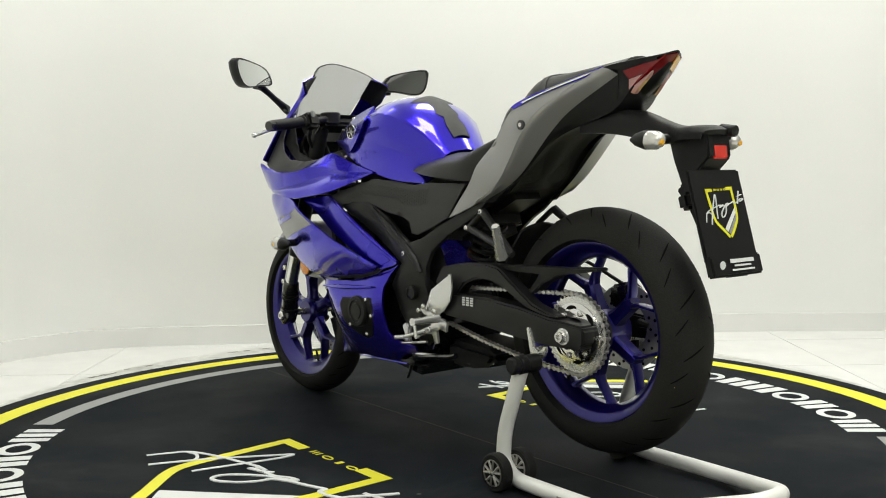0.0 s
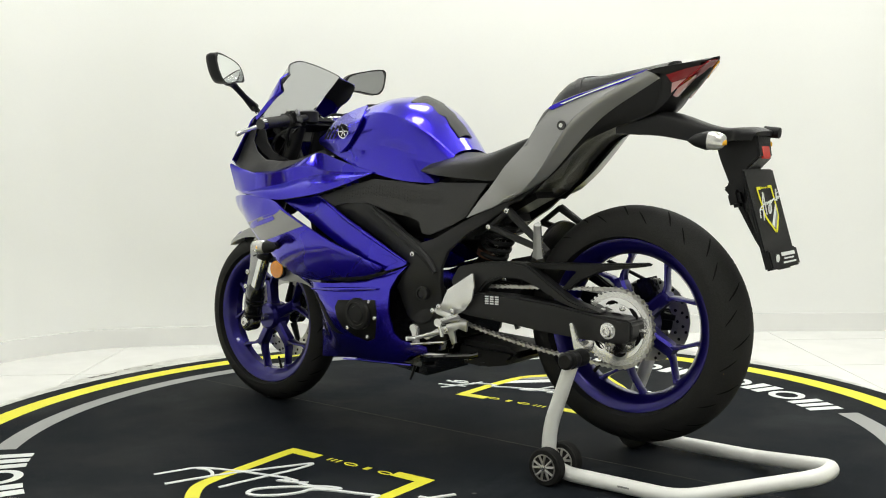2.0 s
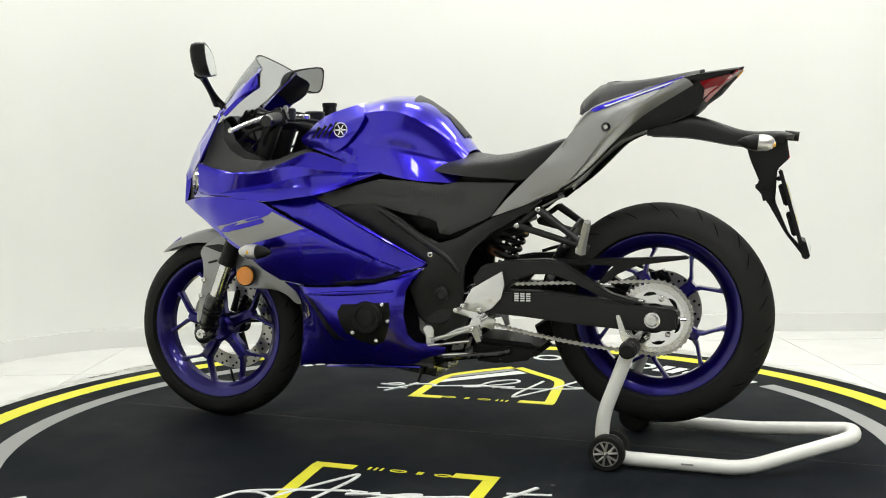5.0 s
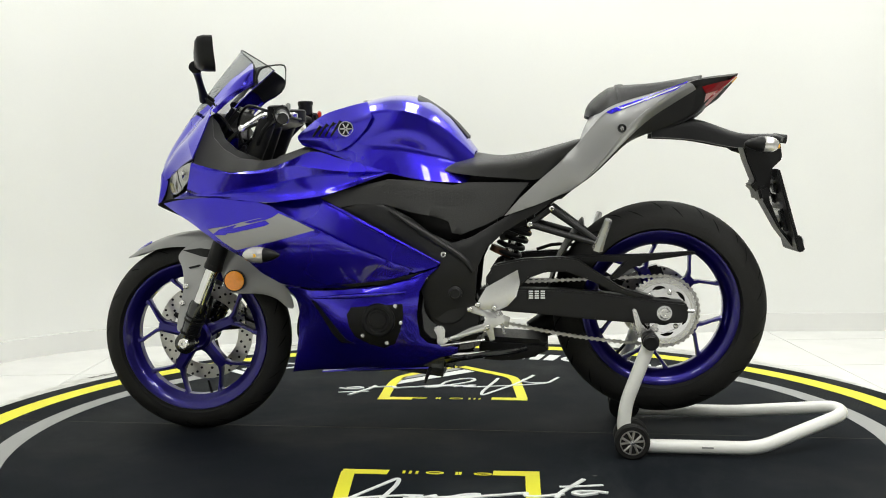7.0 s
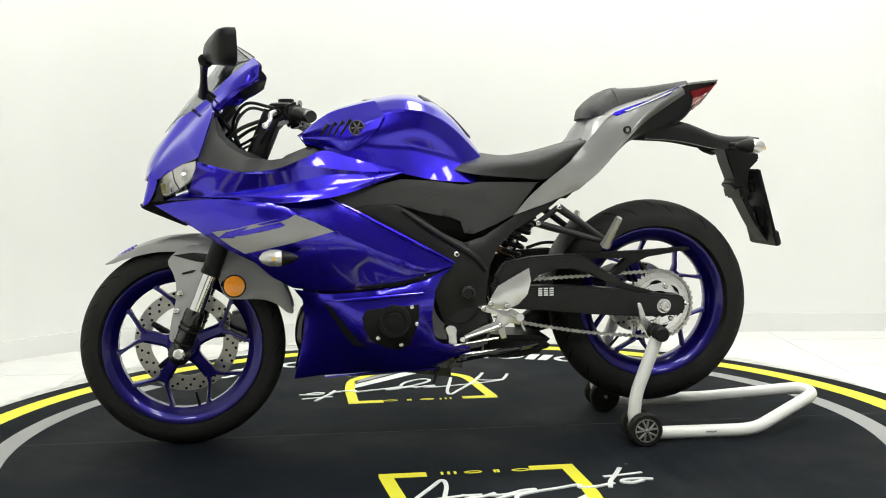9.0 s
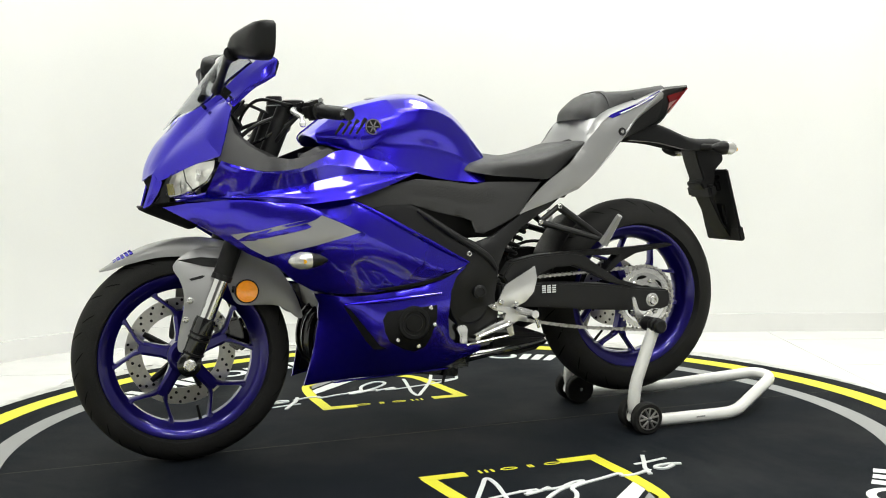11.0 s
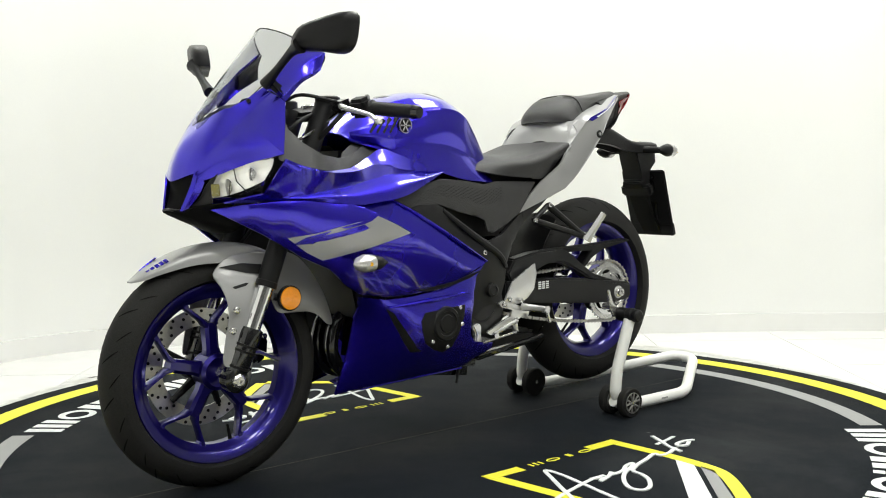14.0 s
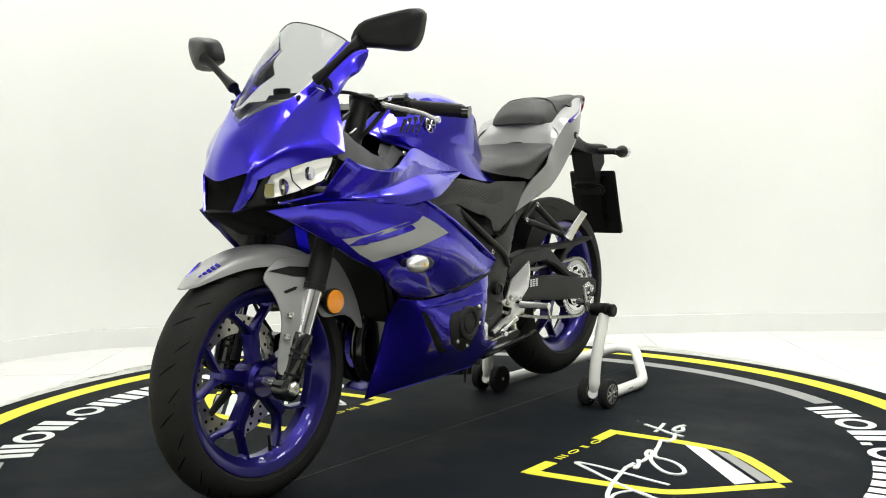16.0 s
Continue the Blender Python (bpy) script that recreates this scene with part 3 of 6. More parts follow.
def wheels(bike):
    fw = wheel_rim("front_wheel", bike, FRONT, 0.222, 0.041, 0.046, 0.036, 14, "cast wheel painted deep blue")
    tyre(fw, FRONT, 0.2875, 0.053, 0.226, "black road tyre", 16)
    disc("brake_disc", fw, FRONT, 0.104, 0.149, -0.066, 22, "drilled steel brake disc")
    rw = wheel_rim("rear_wheel", bike, REAR, 0.222, 0.052, 0.052, 0.048, 67, "cast wheel painted deep blue")
    tyre(rw, REAR, 0.306, 0.071, 0.226, "black road tyre", 15)
    disc("brake_disc", rw, REAR, 0.062, 0.110, -0.085, 16, "drilled steel brake disc")
    s = part("sprocket", lathe([(0.076, -0.0025), (0.093, -0.0025), (0.093, 0.0025), (0.076, 0.0025)], (REAR[0], 0.104, REAR[2]), 60, closed=True), M_STEEL, rw, "bright steel chain sprocket")
    bm = bmesh.new()
    for k in range(43):
        a = 2 * math.pi * k / 43
        block((0.008, 0.0045, 0.007), pose(REAR[0] + 0.095 * math.cos(a), 0.104, REAR[2] + 0.095 * math.sin(a), 0, -math.degrees(a)), 0.0015, bm)
    part("tooth", bm, M_STEEL, s)
    plate = part("sprocket_plate", lathe([(0.040, -0.0015), (0.078, -0.0015), (0.078, 0.0015), (0.040, 0.0015)], (REAR[0], 0.1075, REAR[2]), 48, closed=True), M_CHROME, s, "polished inner sprocket plate")
    for k in range(6):
        a = radians(20 + 60 * k)
        slot = tube([(REAR[0] + 0.066 * math.cos(a + d), 0.1078, REAR[2] + 0.066 * math.sin(a + d)) for d in (-0.26, -0.13, 0.0, 0.13, 0.26)], [0.002, 0.0055, 0.0065, 0.0055, 0.002], 8)
        part("plate_slot", slot, M_GROOVE, plate, "dark slot in the plate")
        bolt(s, REAR[0] + 0.056 * math.cos(a + 0.52), 0.111, REAR[2] + 0.056 * math.sin(a + 0.52), 0.0075)
    part("sprocket_carrier", lathe([(0.03, 0.05), (0.072, 0.055), (0.072, 0.094), (0.05, 0.098), (0.03, 0.098)], (REAR[0], 0, REAR[2]), 40), M_FRAME, s, "dark sprocket carrier")
    part("guard_ring", lathe([(0.060, 0.112), (0.064, 0.112), (0.064, 0.093), (0.060, 0.093)], (REAR[0], 0, REAR[2]), 48, closed=True), M_CHROME, s)


def chain(bike):
    c, r = Vector((REAR[0], 0.104, REAR[2])), 0.0985
    up, low = Vector((-0.134, 0.103, 0.454)), Vector((-0.126, 0.103, 0.353))
    path = []
    top = c + Vector((0.0, 0, r))
    bot = c + Vector((-0.006, 0, -r))
    for i in range(23):
        path.append(up.lerp(top, i / 22))
    for i in range(1, 23):
        a = math.pi / 2 + math.pi * i / 22
        path.append(c + Vector((r * math.cos(a), 0, r * math.sin(a))))
    for i in range(1, 24):
        t = i / 23
        p = bot.lerp(low, t)
        p.z -= 0.012 * math.sin(math.pi * t)
        path.append(p)
    length = [0.0]
    for a, b in zip(path, path[1:]):
        length.append(length[-1] + (b - a).length)
    bm = bmesh.new()
    count = int(length[-1] / 0.0159)
    for k in range(count):
        s = length[-1] * (k + 0.5) / count
        i = max(j for j in range(len(length)) if length[j] <= s)
        i = min(i, len(path) - 2)
        f = (s - length[i]) / (length[i + 1] - length[i])
        p, d = path[i].lerp(path[i + 1], f), path[i + 1] - path[i]
        ang = -math.degrees(math.atan2(d.z, d.x))
        off = 0.0075 if k % 2 else 0.0055
        pin = p - d.normalized() * 0.008
        for y in (-off, off):
            block((0.0165, 0.0020, 0.0052), pose(p.x, p.y + y, p.z, 0, ang), 0.0008, bm)
        lathe([(0.0053, -0.0084), (0.0056, -0.0080), (0.0056, -0.0048), (0.004, -0.0046), (0.004, 0.0046), (0.0056, 0.0048), (0.0056, 0.0080), (0.0053, 0.0084)], tuple(pin), 8, bm=bm)
    tagged(part("drive_chain", bm, M_CHAIN, bike, "oily steel drive chain"), kind="stuff")


def front_end(bike):
    # fork legs
    for s in (1, -1):
        y = 0.100 * s
        a, b, cc, d, e = [Vector((x, w * s, z)) for w, (x, z) in zip((0.100, 0.116, 0.116, 0.116, 0.116), [(0.757, 0.28), (0.714, 0.388), (0.669, 0.497), (0.626, 0.608), (0.486, 0.942)])]
        leg = part("fork_leg", tube([a + (a - b).normalized() * 0.02, a, b, b + (cc - b).normalized() * 0.012], [0.020, 0.0285, 0.0285, 0.026], 18), M_GLOSS, bike, "black fork leg with a bright steel tube")
        part("stanchion", tube([b, cc], 0.0205, 18), M_CHROME, leg, "polished steel tube")
        part("fork_tube", tube([cc, cc.lerp(d, 0.12), cc.lerp(d, 0.13), d, e], [0.027, 0.027, 0.0255, 0.0255, 0.0255], 18), M_BLACK, leg)
        for f in (0.25, 0.6, 0.72):
            q0 = a.lerp(b, f)
            part("fork_band", tube([q0, q0 + (b - a).normalized() * 0.006], 0.0305, 18), M_BLACK, leg)
        part("axle_clamp", lathe([(0.008, -0.012 * s), (0.030, -0.012 * s), (0.031, 0.022 * s), (0.024, 0.026 * s), (0.010, 0.026 * s)], (a.x, y, a.z), 24), M_GLOSS, leg)
        part("axle_nut", lathe([(0.017, 0.026 * s), (0.017, 0.034 * s), (0.012, 0.038 * s), (0.006, 0.038 * s), (0.005, 0.032 * s)], (a.x, y, a.z), 8), M_STEEL, leg, "steel axle nut")
        refl_y = 0.116 * s
        rx, rz = (0.603, 0.464)
        rf = part("side_reflector", lathe([(0.028, -0.010 * s), (0.0295, 0.0), (0.028, 0.004 * s), (0.010, 0.0065 * s), (0.001, 0.007 * s)], (rx, refl_y + 0.006 * s, rz), 28), M_ORANGE, bike, "round amber side reflector")
        part("reflector_backing", lathe([(0.030, -0.014 * s), (0.032, -0.010 * s), (0.032, 0.0), (0.0298, 0.001 * s)], (rx, refl_y + 0.006 * s, rz), 28), M_BLACK, rf)
        part("reflector_bracket", tube([(rx, refl_y - 0.006 * s, rz), (rx + 0.035, y, rz + 0.005)], 0.009, 8), M_BLACK, rf)
    part("triple_clamp", block((0.06, 0.28, 0.028), pose(0.555, 0, 0.72, 0, 20), 0.01), M_BLACK, bike)
    part("top_clamp", block((0.075, 0.28, 0.025), pose(0.477, 0, 0.925, 0, 20), 0.01), M_BLACK, bike)
    part("front_axle", tube([(FRONT[0], -0.12, FRONT[2]), (FRONT[0], 0.12, FRONT[2])], 0.012, 14), M_STEEL, bike)
    # caliper on the far side
    cal = part("brake_caliper", slab([(0.633, 0.367), (0.596, 0.375), (0.562, 0.34), (0.567, 0.288), (0.598, 0.271), (0.632, 0.298)], -0.115, -0.055, 0.008), M_GLOSS, bike, "black brake caliper")
    bolt(cal, *(0.578, -0.052, 0.346), 0.008)
    part("brake_hose", tube([(0.597, -0.1, 0.365), (0.626, -0.13, 0.44), (0.648, -0.12, 0.529), (0.583, -0.06, 0.651)], 0.005, 8, smooth=5), M_BLACK, cal)
    # mudguard
    c = Vector((FRONT[0], 0, FRONT[2]))
    grid = []
    for ang, r, w, drop in ((48.5, 0.317, 0.010, 0.004), (53, 0.313, 0.029, 0.012), (60, 0.312, 0.043, 0.020), (75, 0.313, 0.058, 0.034), (90, 0.317, 0.068, 0.045), (105, 0.324, 0.078, 0.050), (120, 0.325, 0.078, 0.052), (135, 0.322, 0.075, 0.050), (146, 0.318, 0.070, 0.045), (151, 0.314, 0.064, 0.038)):
        a = radians(ang)
        row = []
        for q, dr in ((0, 0), (0.55, 0.06), (0.88, 0.32), (1.0, 1.0)):
            rr = r - drop * dr
            row.append((c.x + rr * math.cos(a), w * q, c.z + rr * math.sin(a)))
        grid.append(row)
    guard = part("front_mudguard", patch(grid, 0.003, 4), M_SILVERGREY, bike, "satin grey front mudguard")
    for s in (1, -1):
        surf = [(0.789, 0.08, 0.515), (0.779, 0.114, 0.325), (0.749, 0.109, 0.448), (0.761, 0.113, 0.397), (0.714, 0.088, 0.539), (0.633, 0.095, 0.554), (0.617, 0.089, 0.578), (0.703, 0.113, 0.468)]
        part("fork_cover", panel(rounded([(0.786, 0.534), (0.752, 0.567), (0.709, 0.579), (0.612, 0.577), (0.622, 0.55), (0.642, 0.528), (0.662, 0.503), (0.702, 0.432), (0.73, 0.371), (0.752, 0.323), (0.768, 0.313), (0.784, 0.322), (0.777, 0.372), (0.764, 0.428), (0.763, 0.469), (0.772, 0.502)], 3), surf, 0.004, 0.025, 0.003, s), M_SILVERGREY, guard)
        # No hollow is cut; a raised black sheet carries the slot's shade.
        part("air_slot_shade", panel([(0.772, 0.55), (0.715, 0.557), (0.651, 0.55), (0.654, 0.526), (0.708, 0.533)], surf, 0.002, 0.02, 0.001, s, 0.003), M_BLACK, guard, "black sheet for the shade in the air slot")
        rear = [(0.636, 0.075, 0.577), (0.563, 0.08, 0.56), (0.44, 0.07, 0.374), (0.596, 0.097, 0.432), (0.518, 0.083, 0.429), (0.626, 0.101, 0.466)]
        part("rear_flank", panel(rounded([(0.633, 0.578), (0.578, 0.575), (0.538, 0.551), (0.499, 0.505), (0.464, 0.447), (0.443, 0.382), (0.462, 0.380), (0.489, 0.404), (0.53, 0.420), (0.59, 0.423), (0.627, 0.431), (0.643, 0.464), (0.652, 0.513)], 3), rear, 0.004, 0.025, 0.003, s), M_SILVERGREY, guard)
        for q in ((0.75, 0.448), (0.762, 0.399)):
            bolt(guard, q[0], 0.119 * s, q[1], 0.0085, M_STEEL, s)
        part("dark_mark", panel([(0.748, 0.502), (0.715, 0.51), (0.707, 0.509), (0.715, 0.503), (0.743, 0.497)], surf, 0.001, 0.02, 0.0005, s, 0.003), M_BLACK, guard, "small dark printed mark")
    for s in (1, -1):
        for k in range(5):
            a = radians(57 + 2.1 * k)
            radial, across = Vector((math.cos(a), 0, math.sin(a))), Vector((0, s, 0))
            up = (radial * 0.88 + across * 0.47).normalized()
            along = Vector((-math.sin(a), 0, math.cos(a)))
            m = Matrix((along, along.cross(up), up)).transposed().to_4x4()
            m.translation = c + radial * (0.3095 + 0.0004 * k) + across * (0.0235 + 0.0022 * k)
            part("blue_bar", block((0.0085, 0.012, 0.003), m, 0.0004), M_BLUE, guard, "small blue printed block")


def cockpit(bike):
    # handlebars
    for s in (1, -1):
        inner, end = Vector((0.455, 0.115 * s, 0.945)), Vector((0.385, 0.365 * s, 0.915))
        bar = part("handlebar", tube([inner, inner.lerp(end, 0.98)], 0.011, 12), M_BLACK, bike, "black clip-on handlebar")
        g0, g1 = inner.lerp(end, 0.45), inner.lerp(end, 0.96)
        n, pts, rad = 26, [], []
        for i in range(n + 1):
            pts.append(g0.lerp(g1, i / n))
            rad.append(0.0165 + (0.0012 if i % 2 else 0) + (0.004 if i < 2 else 0))
        part("grip", tube(pts, rad, 16), M_BLACK, bar, "ribbed rubber grip")
        part("bar_end", tube([g1, inner.lerp(end, 1.02)], [0.0175, 0.015], 14), M_GLOSS, bar)
        part("switch_box", block((0.045, 0.05, 0.048), Matrix.Translation(inner.lerp(end, 0.33)) @ pose(0, 0, 0, 0, 20, 16 * s), 0.009), M_BLACK, bar)
        part("switch_button", block((0.012, 0.014, 0.02), Matrix.Translation(inner.lerp(end, 0.33) + Vector((-0.02, 0, 0.022))), 0.003), M_REDBRIGHT if s < 0 else M_GREY, bar)
        part("bar_clamp", lathe([(0.026, -0.018), (0.032, -0.014), (0.032, 0.018), (0.026, 0.022)], (inner.x + 0.01, 0.1 * s, inner.z), 20, "z"), M_BLACK, bar)
        lev = [inner.lerp(end, 0.22) + Vector((0.035, 0, 0.0)), inner.lerp(end, 0.4) + Vector((0.062, 0, -0.004)), inner.lerp(end, 0.75) + Vector((0.085, 0, -0.012)), Vector((0.498, 0.352 * s, 0.893))]
        lever = part("hand_lever", tube(lev, [0.009, 0.0075, 0.006, 0.006], 10, smooth=4), M_ALU, bar, "bare aluminium hand lever")
        part("lever_ball", lathe([(0.001, -0.009), (0.007, -0.006), (0.009, 0), (0.007, 0.006), (0.001, 0.009)], (0.498, 0.358 * s, 0.892), 14), M_ALU, lever)
        part("lever_perch", block((0.05, 0.04, 0.03), Matrix.Translation(inner.lerp(end, 0.2) + Vector((0.025, 0, 0))) @ pose(0, 0, 0, 0, 15, 16 * s), 0.008), M_GLOSS, bar)
        part("cable", tube([inner.lerp(end, 0.2) + Vector((0.04, 0, 0.01)), (0.56, 0.10 * s, 0.965), (0.60, 0.05 * s, 0.90), (0.56, 0.03 * s, 0.80), (0.5, 0.05 * s, 0.7)], 0.0045, 8, smooth=6), M_BLACK, bar)
    part("fluid_reservoir", lathe([(0.020, 0), (0.022, 0.002), (0.022, 0.03), (0.024, 0.032), (0.024, 0.042), (0.02, 0.044)], (0.455, -0.19, 0.955), 20, "z"), M_BLACK, bike, "small black brake fluid cup")
    dash = part("dashboard", block((0.03, 0.19, 0.11), pose(0.622, 0, 0.925, 0, -38), 0.014), M_BLACK, bike, "black instrument cluster with a dark display")
    part("display", block((0.004, 0.15, 0.075), pose(0.608, 0, 0.937, 0, -38), 0.002), M_GLOSS, dash)
    part("dash_shroud", patch([[(0.765, 0, 0.900), (0.750, 0.055, 0.905), (0.715, 0.098, 0.925)], [(0.71, 0, 0.908), (0.70, 0.06, 0.913), (0.68, 0.105, 0.932)], [(0.645, 0, 0.950), (0.645, 0.06, 0.950), (0.64, 0.11, 0.948)], [(0.60, 0, 0.88), (0.60, 0.06, 0.88), (0.60, 0.11, 0.90)]], 0.006, 4), M_BLACK, bike, "black shroud round the instruments")
    part("steering_stem", tube([(0.50, 0, 0.93), (0.60, 0, 0.66)], 0.025, 16), M_BLACK, bike)
    part("headlight_bracket", block((0.10, 0.16, 0.16), pose(0.70, 0, 0.80, 0, 20), 0.02), M_BLACK, bike)
    part("ignition", lathe([(0.02, 0), (0.022, 0.01), (0.018, 0.014), (0.006, 0.015)], (0.455, 0.0, 0.938), 18, "z"), M_STEEL, bike)
    # dark inner covers of the cockpit sides
    for s in (1, -1):
        surf = [(0.679, 0.215, 0.809), (0.547, 0.233, 0.785), (0.447, 0.186, 0.796), (0.359, 0.129, 0.833), (0.677, 0.174, 0.902), (0.645, 0.155, 0.949), (0.575, 0.192, 0.847), (0.522, 0.194, 0.812), (0.296, 0.125, 0.832)]
        cover = part("inner_cover", panel([(0.681, 0.804), (0.631, 0.788), (0.554, 0.776), (0.492, 0.78), (0.415, 0.799), (0.349, 0.822), (0.375, 0.841), (0.437, 0.817), (0.492, 0.809), (0.553, 0.817), (0.601, 0.844), (0.634, 0.878), (0.642, 0.939), (0.661, 0.912), (0.675, 0.863)], surf, 0.004, 0.03, 0.003, s), M_MATTE, bike, "matt black inner fairing cover")
        part("air_duct", panel([(0.648, 0.872), (0.611, 0.842), (0.561, 0.815), (0.499, 0.806), (0.53, 0.822), (0.576, 0.842), (0.613, 0.873), (0.634, 0.919), (0.649, 0.935)], [(0.643, 0.162, 0.872), (0.606, 0.166, 0.842), (0.557, 0.171, 0.815), (0.635, 0.136, 0.919), (0.613, 0.141, 0.873), (0.53, 0.144, 0.822)], 0.004, 0.03, 0.002, s), M_BLACK, bike)
        tongue = part("tank_front_cover", panel([(0.501, 0.78), (0.422, 0.799), (0.295, 0.829), (0.334, 0.848), (0.389, 0.849), (0.453, 0.822)], [(0.492, 0.2, 0.78), (0.418, 0.167, 0.799), (0.297, 0.12, 0.829), (0.338, 0.089, 0.85), (0.393, 0.098, 0.85), (0.451, 0.146, 0.821)], 0.004, 0.02, 0.002, s), M_MATTE, bike)
        bolt(tongue, 0.335, 0.128 * s, 0.82, 0.007, M_STEEL, s)
        part("cable", tube([(0.50, 0.10 * s, 0.925), (0.575, 0.125 * s, 0.895), (0.615, 0.115 * s, 0.850), (0.56, 0.10 * s, 0.805), (0.47, 0.085 * s, 0.80), (0.40, 0.07 * s, 0.79)], 0.0055, 8, smooth=6), M_BLACK, bike)
        part("cable", tube([(0.46, 0.14 * s, 0.925), (0.54, 0.13 * s, 0.870), (0.60, 0.10 * s, 0.835), (0.63, 0.07 * s, 0.78)], 0.004, 8, smooth=6), M_GLOSS, bike)
        part("hose", tube([(0.455, 0.175 * s, 0.935), (0.50, 0.16 * s, 0.885), (0.53, 0.12 * s, 0.83), (0.555, 0.10 * s, 0.74)], 0.006, 8, smooth=6), M_BLACK, bike)


def nose(bike):
    # the front mask: a hollow on each flank, creased from the intake up to the screen
    cowl_top = [(0.774, 0, 0.899), (0.758, 0.045, 0.916), (0.735, 0.080, 0.930), (0.718, 0.110, 0.905), (0.709, 0.174, 0.868), (0.679, 0.232, 0.818)]
    mask = part("front_cowl", patch([
        [(0.851, 0, 0.757), (0.844, 0.034, 0.764), (0.837, 0.056, 0.770), (0.829, 0.075, 0.775), (0.822, 0.079, 0.766), (0.815, 0.083, 0.756)],
        [(0.842, 0, 0.800), (0.830, 0.042, 0.806), (0.819, 0.066, 0.809), (0.804, 0.086, 0.810), (0.800, 0.100, 0.793), (0.786, 0.105, 0.769)],
        [(0.817, 0, 0.850), (0.801, 0.046, 0.858), (0.785, 0.076, 0.861), (0.766, 0.100, 0.856), (0.760, 0.139, 0.832), (0.735, 0.167, 0.797)],
        cowl_top], 0.004, 6, True, (3,), (), 0.006), M_BLUE, bike, "glossy deep blue front cowl", 50)
    for s in (1, -1):
        flip = lambda g: [[(x, y * s, z) for x, y, z in r] for r in g]
        part("cowl_flank", patch(flip([
            cowl_top[2:],
            [(0.702, 0.101, 0.950), (0.688, 0.118, 0.936), (0.677, 0.167, 0.912), (0.659, 0.207, 0.880)],
            [(0.660, 0.112, 0.980), (0.648, 0.128, 0.967), (0.648, 0.158, 0.957), (0.641, 0.182, 0.942)]]), 0.004, 6, False, (1,), (), 0.006), M_BLUE, mask, "", 50)
        edge = [[(0.660, 0.112, 0.980), (0.645, 0.136, 0.968), (0.640, 0.165, 0.952), (0.630, 0.166, 0.944)],
                [(0.607, 0.117, 1.032), (0.592, 0.143, 1.018), (0.586, 0.160, 0.998), (0.577, 0.154, 0.990)],
                [(0.565, 0.117, 1.066), (0.552, 0.153, 1.050), (0.550, 0.163, 1.016), (0.543, 0.157, 1.010)],
                [(0.536, 0.116, 1.090), (0.516, 0.170, 1.066), (0.522, 0.159, 1.030), (0.518, 0.152, 1.026)]]
        wrap = part("screen_surround", patch(flip(edge), 0.004, 6, False, (1, 2)), M_BLUE, bike, "glossy blue screen surround", 50)
        part("surround_liner", patch([[(x - 0.004, (y - 0.008) * s, z - 0.003) for x, y, z in row[:3]] for row in edge[1:]], 0.002, 5, False), M_BLACK, wrap, "black inner face of the surround")
        part("cheek", patch(flip([
            [(0.829, 0.075, 0.775), (0.822, 0.081, 0.766), (0.806, 0.083, 0.755)],
            [(0.836, 0.067, 0.745), (0.831, 0.075, 0.738), (0.814, 0.077, 0.731)],
            [(0.845, 0.057, 0.715), (0.841, 0.064, 0.710), (0.828, 0.066, 0.706)],
            [(0.854, 0.046, 0.686), (0.851, 0.051, 0.685), (0.844, 0.055, 0.685)]]), 0.004, 5, False, (1,)), M_BLUE, mask)
        # headlamp
        lamp = part("headlight", patch(flip([
            [(0.785, 0.108, 0.769), (0.769, 0.127, 0.788), (0.723, 0.173, 0.804), (0.685, 0.208, 0.811)],
            [(0.793, 0.098, 0.749), (0.77, 0.125, 0.76), (0.725, 0.168, 0.772), (0.686, 0.203, 0.791)],
            [(0.799, 0.084, 0.715), (0.774, 0.115, 0.714), (0.739, 0.158, 0.728), (0.706, 0.194, 0.756)]]), 0.003, 6, False), M_LENS, bike, "clear twin headlight lens")
        lamp.visible_shadow = False
        part("lamp_reflector", patch(flip([
            [(0.784, 0.098, 0.768), (0.769, 0.115, 0.783), (0.726, 0.16, 0.8), (0.688, 0.202, 0.808)],
            [(0.791, 0.085, 0.75), (0.773, 0.095, 0.759), (0.747, 0.127, 0.769), (0.689, 0.196, 0.79)],
            [(0.794, 0.08, 0.734), (0.776, 0.085, 0.739), (0.739, 0.138, 0.753), (0.697, 0.191, 0.772)],
            [(0.797, 0.077, 0.716), (0.775, 0.097, 0.718), (0.743, 0.14, 0.731), (0.708, 0.188, 0.755)]]), 0.002, 2, False), M_REFLECT, lamp, "faceted bright reflector", 5)
        part("lamp_surround", patch(flip([
            [(0.809, 0.08, 0.734), (0.797, 0.092, 0.76), (0.784, 0.11, 0.776)],
            [(0.815, 0.072, 0.713), (0.804, 0.08, 0.725), (0.793, 0.09, 0.737)],
            [(0.829, 0.055, 0.697), (0.81, 0.072, 0.7), (0.79, 0.091, 0.705)]]), 0.004, 4, False), M_BLACK, lamp)
        part("lamp_divider", tube([(q[0], q[1] * s, q[2]) for q in ((0.757, 0.135, 0.785), (0.752, 0.137, 0.756), (0.736, 0.156, 0.731))], 0.0015, 8), M_BLACK, lamp)
        for bx, by, bz, br in ((0.752, 0.118, 0.742, 0.020), (0.716, 0.166, 0.772, 0.016)):
            part("lamp_bowl", lathe([(br, 0.012), (br * 0.93, 0.012), (br * 0.55, 0.003), (br * 0.5, 0.010), (0.001, 0.014)], (bx, by * s, bz), 10, "x"), M_CHROME, lamp, "round bright lamp bowl", 10)
